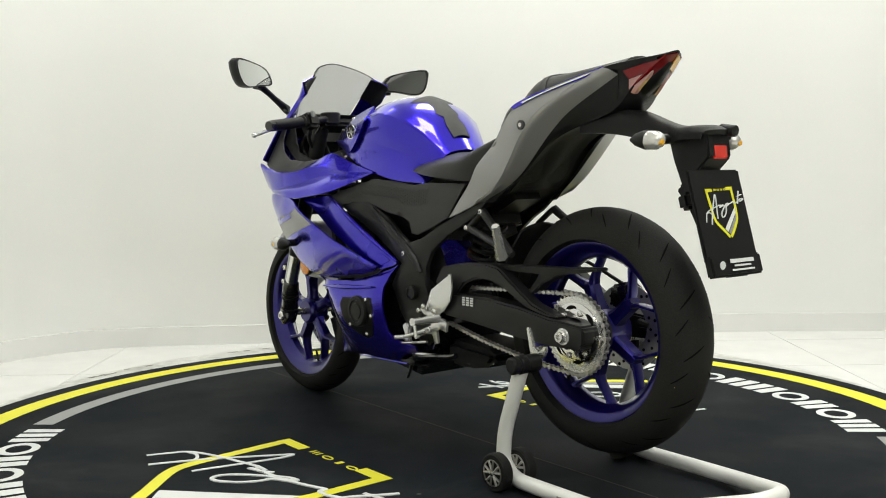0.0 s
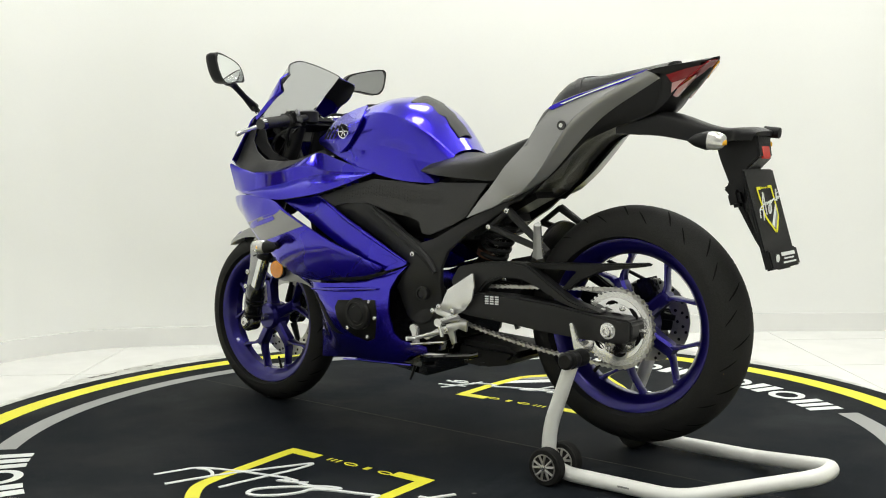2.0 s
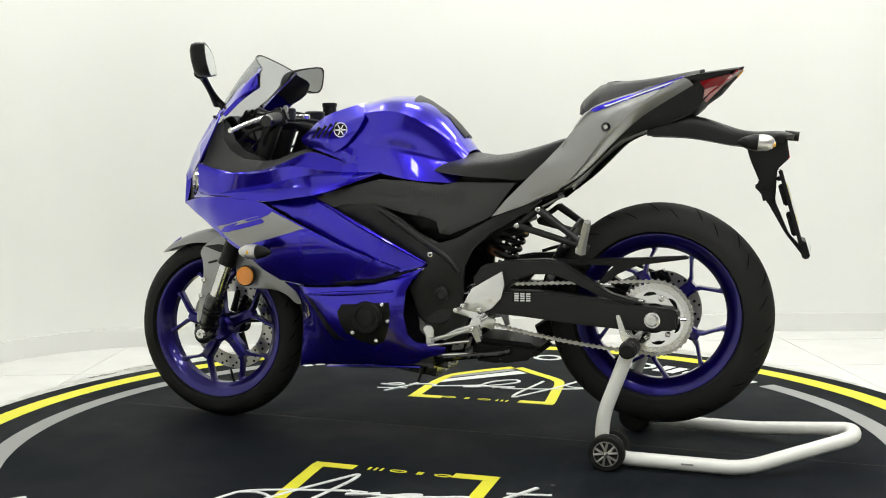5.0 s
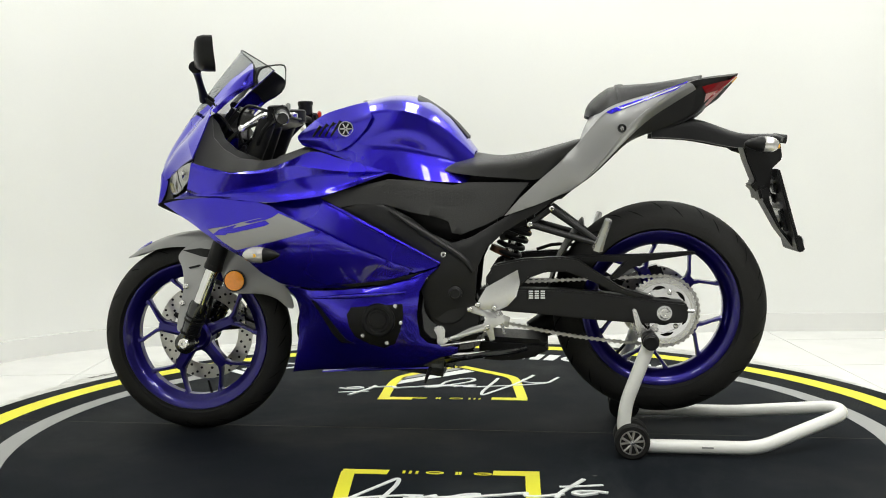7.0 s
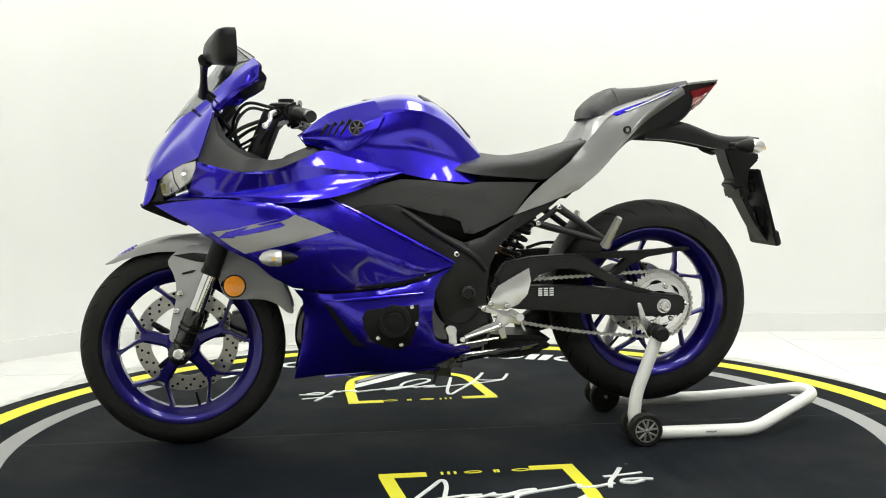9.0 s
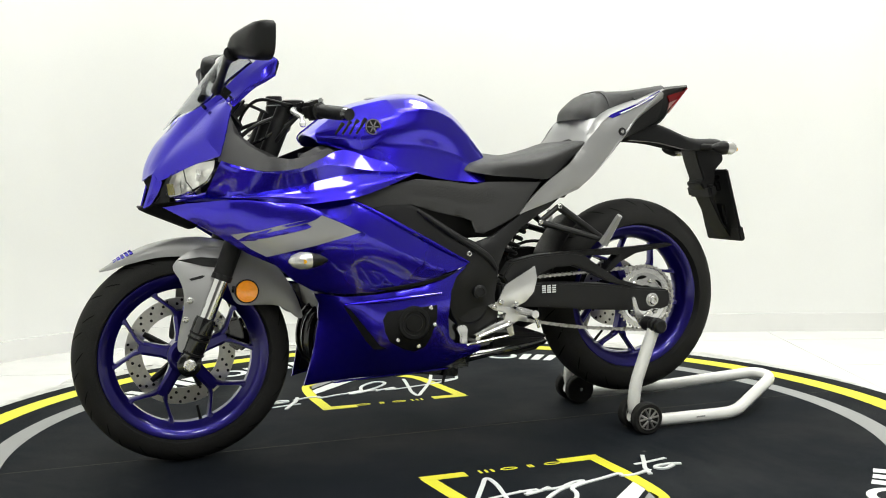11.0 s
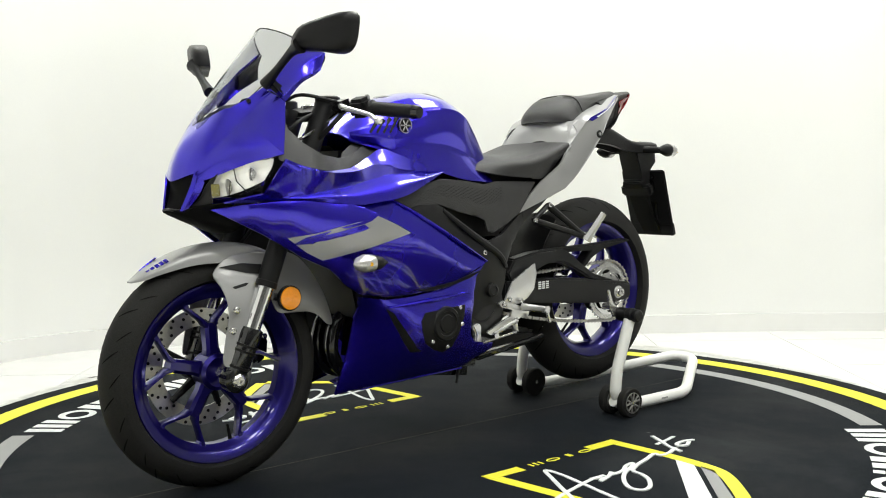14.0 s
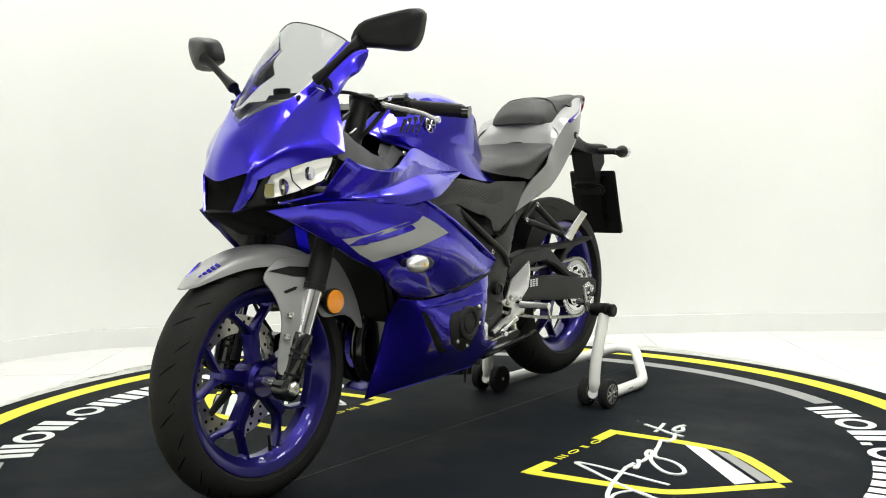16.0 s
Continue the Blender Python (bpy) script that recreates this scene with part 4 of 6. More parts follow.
        # Small olive block paints the yellowish reflection inside the headlight.
        part("lamp_glint", block((0.003, 0.020, 0.030), pose(0.786, 0.098 * s, 0.735, 0, 15, 50 * s), 0.001), M_OLIVEGLINT, lamp, "olive reflection painted at the lamp edge")
        # mirror
        st = [Vector((q[0], q[1] * s, q[2])) for q in ((0.669, 0.14, 0.985), (0.663, 0.185, 1.016), (0.656, 0.235, 1.051), (0.649, 0.262, 1.065))]
        mir = part("mirror_stem", tube(st, [0.015, 0.010, 0.011, 0.020], 12, smooth=5), M_BLACK, bike, "black stalk mirror")
        part("mirror_foot", block((0.05, 0.020, 0.024), pose(0.652, 0.152 * s, 0.982, 0, -38, -12 * s), 0.0095), M_BLACK, mir)
        shell = [(0.667, 0.225, 1.062), (0.658, 0.245, 1.106), (0.617, 0.301, 1.125), (0.564, 0.378, 1.134), (0.558, 0.381, 1.097), (0.559, 0.365, 1.059), (0.576, 0.337, 1.044), (0.62, 0.281, 1.053)]
        shell = rounded(shell, 3)
        mid = sum((Vector(q) for q in shell), Vector()) / len(shell)
        shell = [(mid.x + (x - mid.x) * 0.55, y, z) for x, y, z in shell]
        bm = bmesh.new()
        rows = []
        for dx, k in ((-0.016, 1.0), (0.006, 1.0), (0.020, 0.93), (0.027, 0.72), (0.030, 0.2)):
            rows.append([bm.verts.new((mid.x + (q[0] - mid.x) * k + dx, (mid.y + (q[1] - mid.y) * k + dx * 0.3) * s, mid.z + (q[2] - mid.z) * k)) for q in shell])
        for p, q in zip(rows, rows[1:]):
            for i in range(len(p)):
                bm.faces.new((p[i], p[(i + 1) % len(p)], q[(i + 1) % len(p)], q[i]))
        bm.faces.new(rows[-1])
        bm.faces.new(rows[0])
        part("mirror_shell", bm, M_BLACK, mir, "matt black mirror housing", 60)
        bm = bmesh.new()
        f = bm.faces.new([bm.verts.new((mid.x + (q[0] - mid.x) * 0.9 - 0.0168, (mid.y + (q[1] - mid.y) * 0.9 - 0.005) * s, mid.z + (q[2] - mid.z) * 0.9)) for q in shell])
        bmesh.ops.solidify(bm, geom=[f], thickness=0.0015)
        part("mirror_glass", bm, M_MIRROR, mir, "clean mirror glass")
        for q in ((0.699, 0.106, 0.947),):
            part("screw", lathe([(0.005, -0.002 * s), (0.005, 0.0035 * s), (0.0022, 0.0036 * s), (0.002, 0.002 * s)], (q[0], (q[1] + 0.004) * s, q[2]), 12), M_BLACK, bike)
        # front indicator
        p0, p1 = Vector((0.474, 0.225 * s, 0.553)), Vector((0.487, 0.305 * s, 0.553))
        ind = part("front_indicator", tube([p0, p0.lerp(p1, 0.5), p0.lerp(p1, 0.75)], [0.011, 0.012, 0.020], 14), M_BLACK, bike, "small black indicator with a clear lens")
        lens = tube([Vector((0.458, 0.285 * s, 0.552)), Vector((0.474, 0.285 * s, 0.552)), Vector((0.498, 0.286 * s, 0.553)), Vector((0.517, 0.287 * s, 0.553)), Vector((0.526, 0.287 * s, 0.553))], [0.016, 0.0225, 0.0225, 0.015, 0.003], 16)
        part("indicator_lens", lens, M_BRIGHTLENS, ind, "clear faceted indicator lens")
        part("indicator_bulb", tube([(0.486, 0.298 * s, 0.552), (0.489, 0.3085 * s, 0.552)], [0.007, 0.005], 12), M_AMBER, ind, "amber bulb")
        part("indicator_body", tube([(0.425, 0.285 * s, 0.552), (0.442, 0.285 * s, 0.552), (0.465, 0.285 * s, 0.552), (0.472, 0.285 * s, 0.552)], [0.004, 0.014, 0.0205, 0.0195], 16), M_BLACK, ind)
    part("front_intake", patch([
        [(0.846, 0, 0.758), (0.838, 0.037, 0.764), (0.822, 0.070, 0.773)],
        [(0.833, 0, 0.722), (0.830, 0.032, 0.724), (0.826, 0.062, 0.735)],
        [(0.858, 0, 0.686), (0.855, 0.025, 0.686), (0.847, 0.045, 0.685)]], 0.004, 5, True), M_GROOVE, bike, "black front air intake")
    part("nose_core", block((0.05, 0.125, 0.085), pose(0.798, 0, 0.727, 0, -8), 0.008), M_GROOVE, bike)
    part("intake_lip", tube([(0.846, -0.046, 0.687), (0.860, -0.022, 0.689), (0.862, 0, 0.690), (0.860, 0.022, 0.689), (0.846, 0.046, 0.687)], 0.0035, 8, smooth=4), M_BLACK, bike)
    part("chin", patch([
        [(0.863, 0, 0.690), (0.853, 0.05, 0.686), (0.812, 0.076, 0.697), (0.760, 0.112, 0.703)],
        [(0.850, 0, 0.676), (0.838, 0.045, 0.675), (0.790, 0.072, 0.687), (0.732, 0.102, 0.688)],
        [(0.74, 0, 0.628), (0.73, 0.07, 0.632), (0.696, 0.088, 0.650), (0.629, 0.120, 0.632)]], 0.004), M_GROOVE, bike, "black underside of the nose")
    # screen
    part("windscreen", patch([
        [(0.792, 0, 0.892), (0.748, 0.044, 0.933), (0.702, 0.087, 0.946), (0.663, 0.108, 0.982)],
        [(0.719, 0, 0.984), (0.699, 0.056, 0.993), (0.655, 0.096, 1.011), (0.63, 0.114, 1.013)],
        [(0.651, 0, 1.069), (0.635, 0.064, 1.066), (0.601, 0.102, 1.062), (0.578, 0.118, 1.052)],
        [(0.596, 0, 1.138), (0.579, 0.063, 1.124), (0.548, 0.101, 1.102), (0.532, 0.115, 1.089)]], 0.003), M_SCREEN, bike, "clear lightly smoked windscreen")
    rim = [(0.532, 0.116, 1.089), (0.548, 0.102, 1.102), (0.579, 0.063, 1.124), (0.596, 0, 1.138)]
    part("screen_edge", tube([(x, -y, z) for x, y, z in rim] + [(x, y, z) for x, y, z in reversed(rim[:-1])], 0.0017, 8, smooth=5), M_SEAT, bike)


def fairing(bike):
    for s in (1, -1):
        flip = lambda g: [[(x, y * s, z) for x, y, z in r] for r in g]
        # a ledge on top, a hollow below it and a lip that flares out again
        part("upper_fairing", patch(flip([
            [(0.678, 0.240, 0.806), (0.682, 0.238, 0.798), (0.712, 0.192, 0.724), (0.744, 0.155, 0.714), (0.777, 0.119, 0.703)],
            [(0.623, 0.236, 0.789), (0.622, 0.241, 0.783), (0.640, 0.216, 0.719), (0.641, 0.218, 0.712), (0.643, 0.206, 0.706)],
            [(0.547, 0.234, 0.779), (0.545, 0.244, 0.773), (0.549, 0.224, 0.730), (0.549, 0.237, 0.716), (0.549, 0.237, 0.701)],
            [(0.474, 0.215, 0.786), (0.471, 0.233, 0.777), (0.471, 0.216, 0.742), (0.469, 0.236, 0.718), (0.467, 0.242, 0.694)],
            [(0.409, 0.190, 0.811), (0.401, 0.212, 0.793), (0.400, 0.205, 0.757), (0.399, 0.228, 0.728), (0.397, 0.238, 0.700)],
            [(0.349, 0.172, 0.833), (0.336, 0.199, 0.785), (0.334, 0.193, 0.768), (0.334, 0.220, 0.738), (0.333, 0.232, 0.708)],
            [(0.279, 0.170, 0.814), (0.272, 0.187, 0.777), (0.271, 0.183, 0.769), (0.273, 0.205, 0.746), (0.274, 0.213, 0.722)],
            [(0.209, 0.170, 0.793), (0.205, 0.175, 0.774), (0.204, 0.172, 0.770), (0.205, 0.188, 0.758), (0.207, 0.190, 0.745)],
            [(0.137, 0.168, 0.775), (0.137, 0.168, 0.773), (0.137, 0.168, 0.772), (0.138, 0.169, 0.771), (0.138, 0.169, 0.770)]]), 0.005, 6, False, (1, 2), (), 0.003), M_BLUE, bike, "glossy blue upper side fairing", 50)

        wing = relief([(0.84, 0.095, 0.687), (0.767, 0.147, 0.697), (0.678, 0.196, 0.707), (0.535, 0.228, 0.706), (0.747, 0.167, 0.685), (0.667, 0.215, 0.689), (0.532, 0.248, 0.686), (0.441, 0.26, 0.66), (0.457, 0.248, 0.684), (0.328, 0.262, 0.619), (0.232, 0.247, 0.568), (0.072, 0.207, 0.498), (0.721, 0.153, 0.634), (0.613, 0.196, 0.573), (0.519, 0.216, 0.523), (0.453, 0.201, 0.466), (0.36, 0.209, 0.455), (0.267, 0.213, 0.454), (0.143, 0.205, 0.466), (0.354, 0.249, 0.554), (0.521, 0.239, 0.617)], 0.0015)
        side = part("side_fairing", panel([(0.81, 0.69), (0.751, 0.7), (0.674, 0.707), (0.537, 0.707), (0.46, 0.686), (0.392, 0.653), (0.332, 0.623), (0.233, 0.571), (0.141, 0.531), (0.068, 0.502), (0.088, 0.487), (0.142, 0.467), (0.266, 0.454), (0.358, 0.452), (0.443, 0.464), (0.496, 0.495), (0.541, 0.536), (0.61, 0.569), (0.707, 0.632)], wing, 0.006, 0.014, 0.0016, s), M_BLUE, bike, "glossy blue side fairing with a grey flash")
        part("fairing_liner", panel([(0.745, 0.685), (0.60, 0.695), (0.46, 0.672), (0.36, 0.62), (0.36, 0.468), (0.44, 0.476), (0.50, 0.508), (0.605, 0.580), (0.70, 0.640)], lambda x, z: wing(x, z) - 0.012, 0.002, 0.03, 0.001, s), M_BLACK, side, "black inner face of the fairing")
        part("grey_flash", panel([(0.653, 0.619), (0.588, 0.628), (0.545, 0.639), (0.487, 0.651), (0.442, 0.657), (0.431, 0.665), (0.380, 0.643), (0.330, 0.618), (0.446, 0.587), (0.566, 0.560), (0.606, 0.582)], wing, 0.001, 0.025, 0.0006, s, 0.0024), M_SILVERGREY, side, "grey painted flash")
        for o in ([(0.640, 0.602), (0.613, 0.619), (0.553, 0.634), (0.576, 0.618), (0.594, 0.603)], [(0.596, 0.607), (0.577, 0.621), (0.534, 0.630), (0.530, 0.618), (0.566, 0.610)], [(0.534, 0.630), (0.470, 0.645), (0.457, 0.636), (0.472, 0.630), (0.530, 0.617)], [(0.532, 0.640), (0.455, 0.657), (0.443, 0.656), (0.468, 0.647), (0.517, 0.637)]):
            part("blue_mark", panel(o, wing, 0.001, 0.02, 0.0004, s, 0.0042), M_BLUE, side, "angular blue printed mark")
        inset = [(0.463, 0.201, 0.682), (0.388, 0.183, 0.693), (0.333, 0.189, 0.7), (0.21, 0.199, 0.632), (-0.002, 0.185, 0.517), (0.048, 0.188, 0.504), (0.072, 0.193, 0.498), (0.234, 0.207, 0.565), (0.333, 0.204, 0.62)]
        part("side_scoop", panel([(0.481, 0.691), (0.418, 0.697), (0.341, 0.703), (0.276, 0.67), (0.21, 0.633), (0.102, 0.574), (-0.003, 0.518), (0.008, 0.509), (0.067, 0.492), (0.142, 0.522), (0.235, 0.562), (0.335, 0.613), (0.396, 0.644)], inset, 0.005, 0.02, 0.0012, s), M_BLUE, side, "recessed blue scoop")
        part("scoop_edge", tube([(x, y * s, z) for x, y, z in ((0.337, 0.191, 0.703), (0.276, 0.196, 0.672), (0.21, 0.201, 0.635), (0.102, 0.196, 0.576), (-0.004, 0.187, 0.519))], [0.003, 0.005, 0.006, 0.006, 0.003], 8, smooth=4), M_BLUE, side)
        part("pale_mark", panel([(0.142, 0.529), (0.087, 0.539), (0.056, 0.535), (0.03, 0.521), (0.064, 0.506)], inset, 0.001, 0.02, 0.0005, s, 0.0022), M_BLUE, side)
        # Black sheet on the surface: the slot's shade is put in as colour.
        part("slot_shade", panel([(0.278, 0.462), (0.142, 0.474), (0.072, 0.49), (0.033, 0.499), (0.08, 0.478), (0.143, 0.465), (0.236, 0.456)], wing, 0.003, 0.02, 0.001, s, 0.003), M_BLACK, side, "black sheet for the shade in the slot under the fairing")

        belly = [(0.447, 0.191, 0.46), (0.361, 0.199, 0.449), (0.267, 0.204, 0.451), (0.143, 0.2, 0.461), (0.049, 0.188, 0.482), (0.416, 0.132, 0.402), (0.362, 0.199, 0.419), (0.236, 0.207, 0.427), (0.089, 0.207, 0.434), (0.427, 0.102, 0.3), (0.458, 0.077, 0.174), (0.302, 0.19, 0.313), (0.245, 0.122, 0.206), (0.108, 0.141, 0.215), (0.051, 0.178, 0.29), (0.074, 0.192, 0.34), (-0.044, 0.16, 0.266), (0.241, 0.182, 0.278), (0.02, 0.148, 0.22)]
        pan = part("belly_fairing", panel([(0.439, 0.457), (0.364, 0.444), (0.269, 0.446), (0.143, 0.46), (0.083, 0.48), (0.04, 0.493), (0.001, 0.508), (0.033, 0.48), (0.054, 0.441), (0.063, 0.37), (0.056, 0.314), (0.035, 0.293), (-0.048, 0.279), (-0.048, 0.263), (0.02, 0.242), (0.052, 0.223), (0.108, 0.217), (0.242, 0.212), (0.369, 0.201), (0.447, 0.189), (0.432, 0.247), (0.419, 0.311), (0.413, 0.374), (0.418, 0.425)], belly, 0.006, 0.025, 0.004, s), M_BLUE, bike, "glossy blue lower belly fairing")
        inner = relief(belly)
        part("belly_liner", panel([(0.425, 0.448), (0.30, 0.440), (0.28, 0.33), (0.28, 0.225), (0.425, 0.205), (0.415, 0.25), (0.405, 0.33), (0.405, 0.40)], lambda x, z: inner(x, z) - 0.012, 0.002, 0.03, 0.001, s), M_BLACK, pan, "black inner face of the belly fairing")
        part("ledge", tube([(x, y * s, z) for x, y, z in ((0.361, 0.205, 0.424), (0.236, 0.215, 0.431), (0.089, 0.212, 0.441))], [0.002, 0.007, 0.003], 10, smooth=5), M_BLUE, pan)
        # Black sheets on the panel stand in for shade in its recess and opening.
        part("crease_shade", panel([(0.362, 0.42), (0.343, 0.408), (0.263, 0.306), (0.239, 0.294), (0.278, 0.295), (0.301, 0.321)], belly, 0.002, 0.02, 0.001, s, 0.002), M_BLACK, pan, "black sheet for the shade in the belly panel recess")
        part("engine_window_shade", panel([(0.257, 0.378), (0.244, 0.399), (0.159, 0.404), (0.1, 0.408), (0.099, 0.373), (0.111, 0.326), (0.127, 0.291), (0.158, 0.279), (0.196, 0.291), (0.236, 0.315), (0.251, 0.344)], belly, 0.002, 0.02, 0.001, s, 0.002), M_BLACK, pan, "black sheet for the shaded opening round the engine cover")
        q = (0.169, 0.363)
        cov = part("engine_cover", lathe([(0.047, -0.02 * s), (0.047, 0.008 * s), (0.043, 0.013 * s), (0.034, 0.0135 * s), (0.032, 0.010 * s), (0.025, 0.010 * s), (0.023, 0.013 * s), (0.001, 0.014 * s)], (q[0], (relief(belly)(*q) - 0.004) * s, q[1]), 40), M_BLACK, pan, "round matt black engine cover")
        for b in ((0.214, 0.318), (0.149, 0.295), (0.12, 0.402), (0.107, 0.354)):
            bolt(pan, b[0], relief(belly)(b[0], b[1]) * s + 0.004 * s, b[1], 0.006, M_STEEL, s)
        bolt(pan, *(0.055, 0.251)[:1], 0.158 * s, (0.055, 0.251)[1], 0.007, M_GLOSS, s)
    # front edges and the floor of the belly
    part("belly_floor", patch([
        [(0.36, 0, 0.19), (0.36, 0.04, 0.19), (0.36, 0.075, 0.192)],
        [(0.25, 0, 0.19), (0.25, 0.07, 0.193), (0.24, 0.105, 0.205)],
        [(0.04, 0, 0.205), (0.04, 0.08, 0.205), (0.04, 0.125, 0.215)]], 0.004), M_BLUE, bike, "blue belly pan underside")
    part("radiator", block((0.03, 0.25, 0.26), pose(0.41, 0, 0.52, 0, 12), 0.006), M_BLACK, bike, "black radiator")
    bm = bmesh.new()
    for k in range(22):
        block((0.004, 0.235, 0.004), pose(0.428 - 0.0112 * k * 0.2, 0, 0.635 - 0.0112 * k, 0, 12), 0.0005, bm)
    part("radiator_fins", bm, M_FRAME, bike)
    for s in (1, -1):
        part("exhaust_header", tube([(0.34, 0.035 * s, 0.42), (0.41, 0.035 * s, 0.37), (0.42, 0.035 * s, 0.28), (0.35, 0.035 * s, 0.225), (0.1, 0.03 * s, 0.22)], 0.018, 12, smooth=5), M_GLOSS, bike, "black exhaust header")


def body(bike):
    # tank
    part("fuel_tank", patch([
        [(0.423, 0, 0.881), (0.418, 0.045, 0.878), (0.412, 0.078, 0.872), (0.407, 0.090, 0.866), (0.403, 0.096, 0.862), (0.401, 0.101, 0.856)],
        [(0.406, 0, 0.892), (0.401, 0.045, 0.889), (0.396, 0.074, 0.881), (0.390, 0.094, 0.868), (0.386, 0.103, 0.860), (0.384, 0.110, 0.850)],
        [(0.327, 0, 0.949), (0.322, 0.070, 0.938), (0.316, 0.100, 0.921), (0.310, 0.126, 0.880), (0.309, 0.134, 0.855), (0.308, 0.138, 0.826)],
        [(0.228, 0, 0.980), (0.224, 0.086, 0.966), (0.214, 0.138, 0.938), (0.207, 0.152, 0.886), (0.207, 0.149, 0.845), (0.209, 0.158, 0.790)],
        [(0.129, 0, 0.997), (0.125, 0.096, 0.980), (0.112, 0.156, 0.944), (0.113, 0.158, 0.890), (0.114, 0.145, 0.842), (0.115, 0.158, 0.764)],
        [(0.047, 0, 0.982), (0.047, 0.094, 0.962), (0.042, 0.147, 0.926), (0.043, 0.144, 0.872), (0.040, 0.131, 0.825), (0.036, 0.152, 0.748)],
        [(-0.027, 0, 0.928), (-0.024, 0.072, 0.914), (-0.024, 0.114, 0.884), (-0.028, 0.115, 0.844), (-0.034, 0.110, 0.800), (-0.039, 0.142, 0.742)],
        [(-0.102, 0, 0.835), (-0.097, 0.052, 0.829), (-0.095, 0.078, 0.819), (-0.096, 0.086, 0.800), (-0.097, 0.088, 0.775), (-0.075, 0.138, 0.740)]], 0.004, 7, True, (2, 4), (), 0.007), M_BLUE, bike, "glossy deep blue fuel tank", 50)
    for s in (1, -1):
        cover = [(0.408, 0.110, 0.879), (0.345, 0.136, 0.895), (0.262, 0.152, 0.907), (0.184, 0.162, 0.928), (0.348, 0.140, 0.867), (0.268, 0.158, 0.866), (0.200, 0.166, 0.896), (0.30, 0.127, 0.93)]
        duct = part("tank_side_cover", patch([[(x, y * s, z) for x, y, z in row] for row in (
            [(0.402, 0.098, 0.890), (0.408, 0.110, 0.879), (0.408, 0.114, 0.871), (0.402, 0.112, 0.860)],
            [(0.336, 0.101, 0.937), (0.345, 0.136, 0.895), (0.348, 0.140, 0.867), (0.348, 0.131, 0.848)],
            [(0.262, 0.107, 0.960), (0.262, 0.152, 0.907), (0.268, 0.158, 0.866), (0.287, 0.150, 0.833)],
            [(0.205, 0.110, 0.972), (0.184, 0.162, 0.928), (0.200, 0.166, 0.896), (0.232, 0.163, 0.860)])], 0.006, 5, False, (1, 2)), M_BLUE, bike, "blue tank side cover with slots", 50)
        for k in range(4):
            pts = [(0.358, 0.132, 0.875), (0.335, 0.132, 0.905)]
            d = Vector((0.31, 0.14, 0.876)) - Vector((0.329, 0.14, 0.876))
            lo, hi = Vector(pts[0]) + d * k * 0.95, Vector(pts[1]) + d * k * 1.05 + Vector((0, 0, 0.004 * k))
            h = relief(cover)
            part("vent_slot", tube([(lo.x, h(lo.x, lo.z) * s, lo.z), (hi.x, h(hi.x, hi.z) * s, hi.z)], [0.003, 0.0062], 8), M_BLACK, duct, "dark vent slot")
        q = (0.259, 0.895)
        em = part("round_badge", lathe([(0.0215, -0.004 * s), (0.0215, 0.003 * s), (0.019, 0.0045 * s), (0.001, 0.003 * s)], (q[0], 0.154 * s, q[1]), 30), M_BLACK, duct, "round silver and black badge")
        part("badge_ring", lathe([(0.0185, 0.002 * s), (0.0215, 0.002 * s), (0.0215, 0.0058 * s), (0.0185, 0.0058 * s)], (q[0], 0.154 * s, q[1]), 30, closed=True), M_CHROME, em)
        bm = bmesh.new()
        for k in range(6):
            block((0.015, 0.0025, 0.004), Matrix.Translation((q[0], 0.1585 * s, q[1])) @ pose(0, 0, 0, 0, 60 * k) @ pose(0.009, 0, 0), 0.0006, bm)
        part("badge_star", bm, M_CHROME, em)
        # black side cover below the tank
        sc = [(0.325, 0.19, 0.705), (0.232, 0.174, 0.731), (0.139, 0.165, 0.752), (-0.027, 0.148, 0.737), (-0.249, 0.141, 0.737), (-0.185, 0.144, 0.649), (-0.04, 0.16, 0.601), (0.077, 0.167, 0.66), (0.155, 0.171, 0.686), (-0.097, 0.148, 0.698)]
        cov = part("side_cover", panel([(0.335, 0.701), (0.297, 0.714), (0.233, 0.732), (0.139, 0.753), (0.044, 0.746), (-0.037, 0.734), (-0.073, 0.741), (-0.097, 0.742), (-0.251, 0.739), (-0.223, 0.705), (-0.18, 0.648), (-0.127, 0.622), (-0.061, 0.596), (-0.036, 0.601), (-0.026, 0.633), (-0.001, 0.643), (0.077, 0.66), (0.156, 0.684), (0.234, 0.684), (0.29, 0.673)], sc, 0.006, 0.025, 0.003, s), M_MATTE, bike, "grained black side cover")
        bm = bmesh.new()
        h = relief(sc)
        for i in range(38):
            x = 0.262 - 0.0098 * i
            brow = np.interp(x, (-0.25, -0.097, -0.037, 0.044, 0.139, 0.233, 0.297), (0.739, 0.742, 0.734, 0.746, 0.753, 0.732, 0.714))
            for j in range(3 + (i > 12) + (i > 24)):
                z = brow - 0.021 - 0.0088 * j + 0.004 * (i % 2)
                block((0.0066, 0.0018, 0.0034), pose(x, (h(x, z) + 0.0005) * s, z, 0, 24), 0.0006, bm)
        tagged(part("texture_dots", bm, M_MATTE, cov, "raised dot texture"), kind="stuff")
        bolt(cov, *(-0.219, 0.721)[:1], (0.137 * s), (-0.219, 0.721)[1], 0.0075, M_STEEL, s)
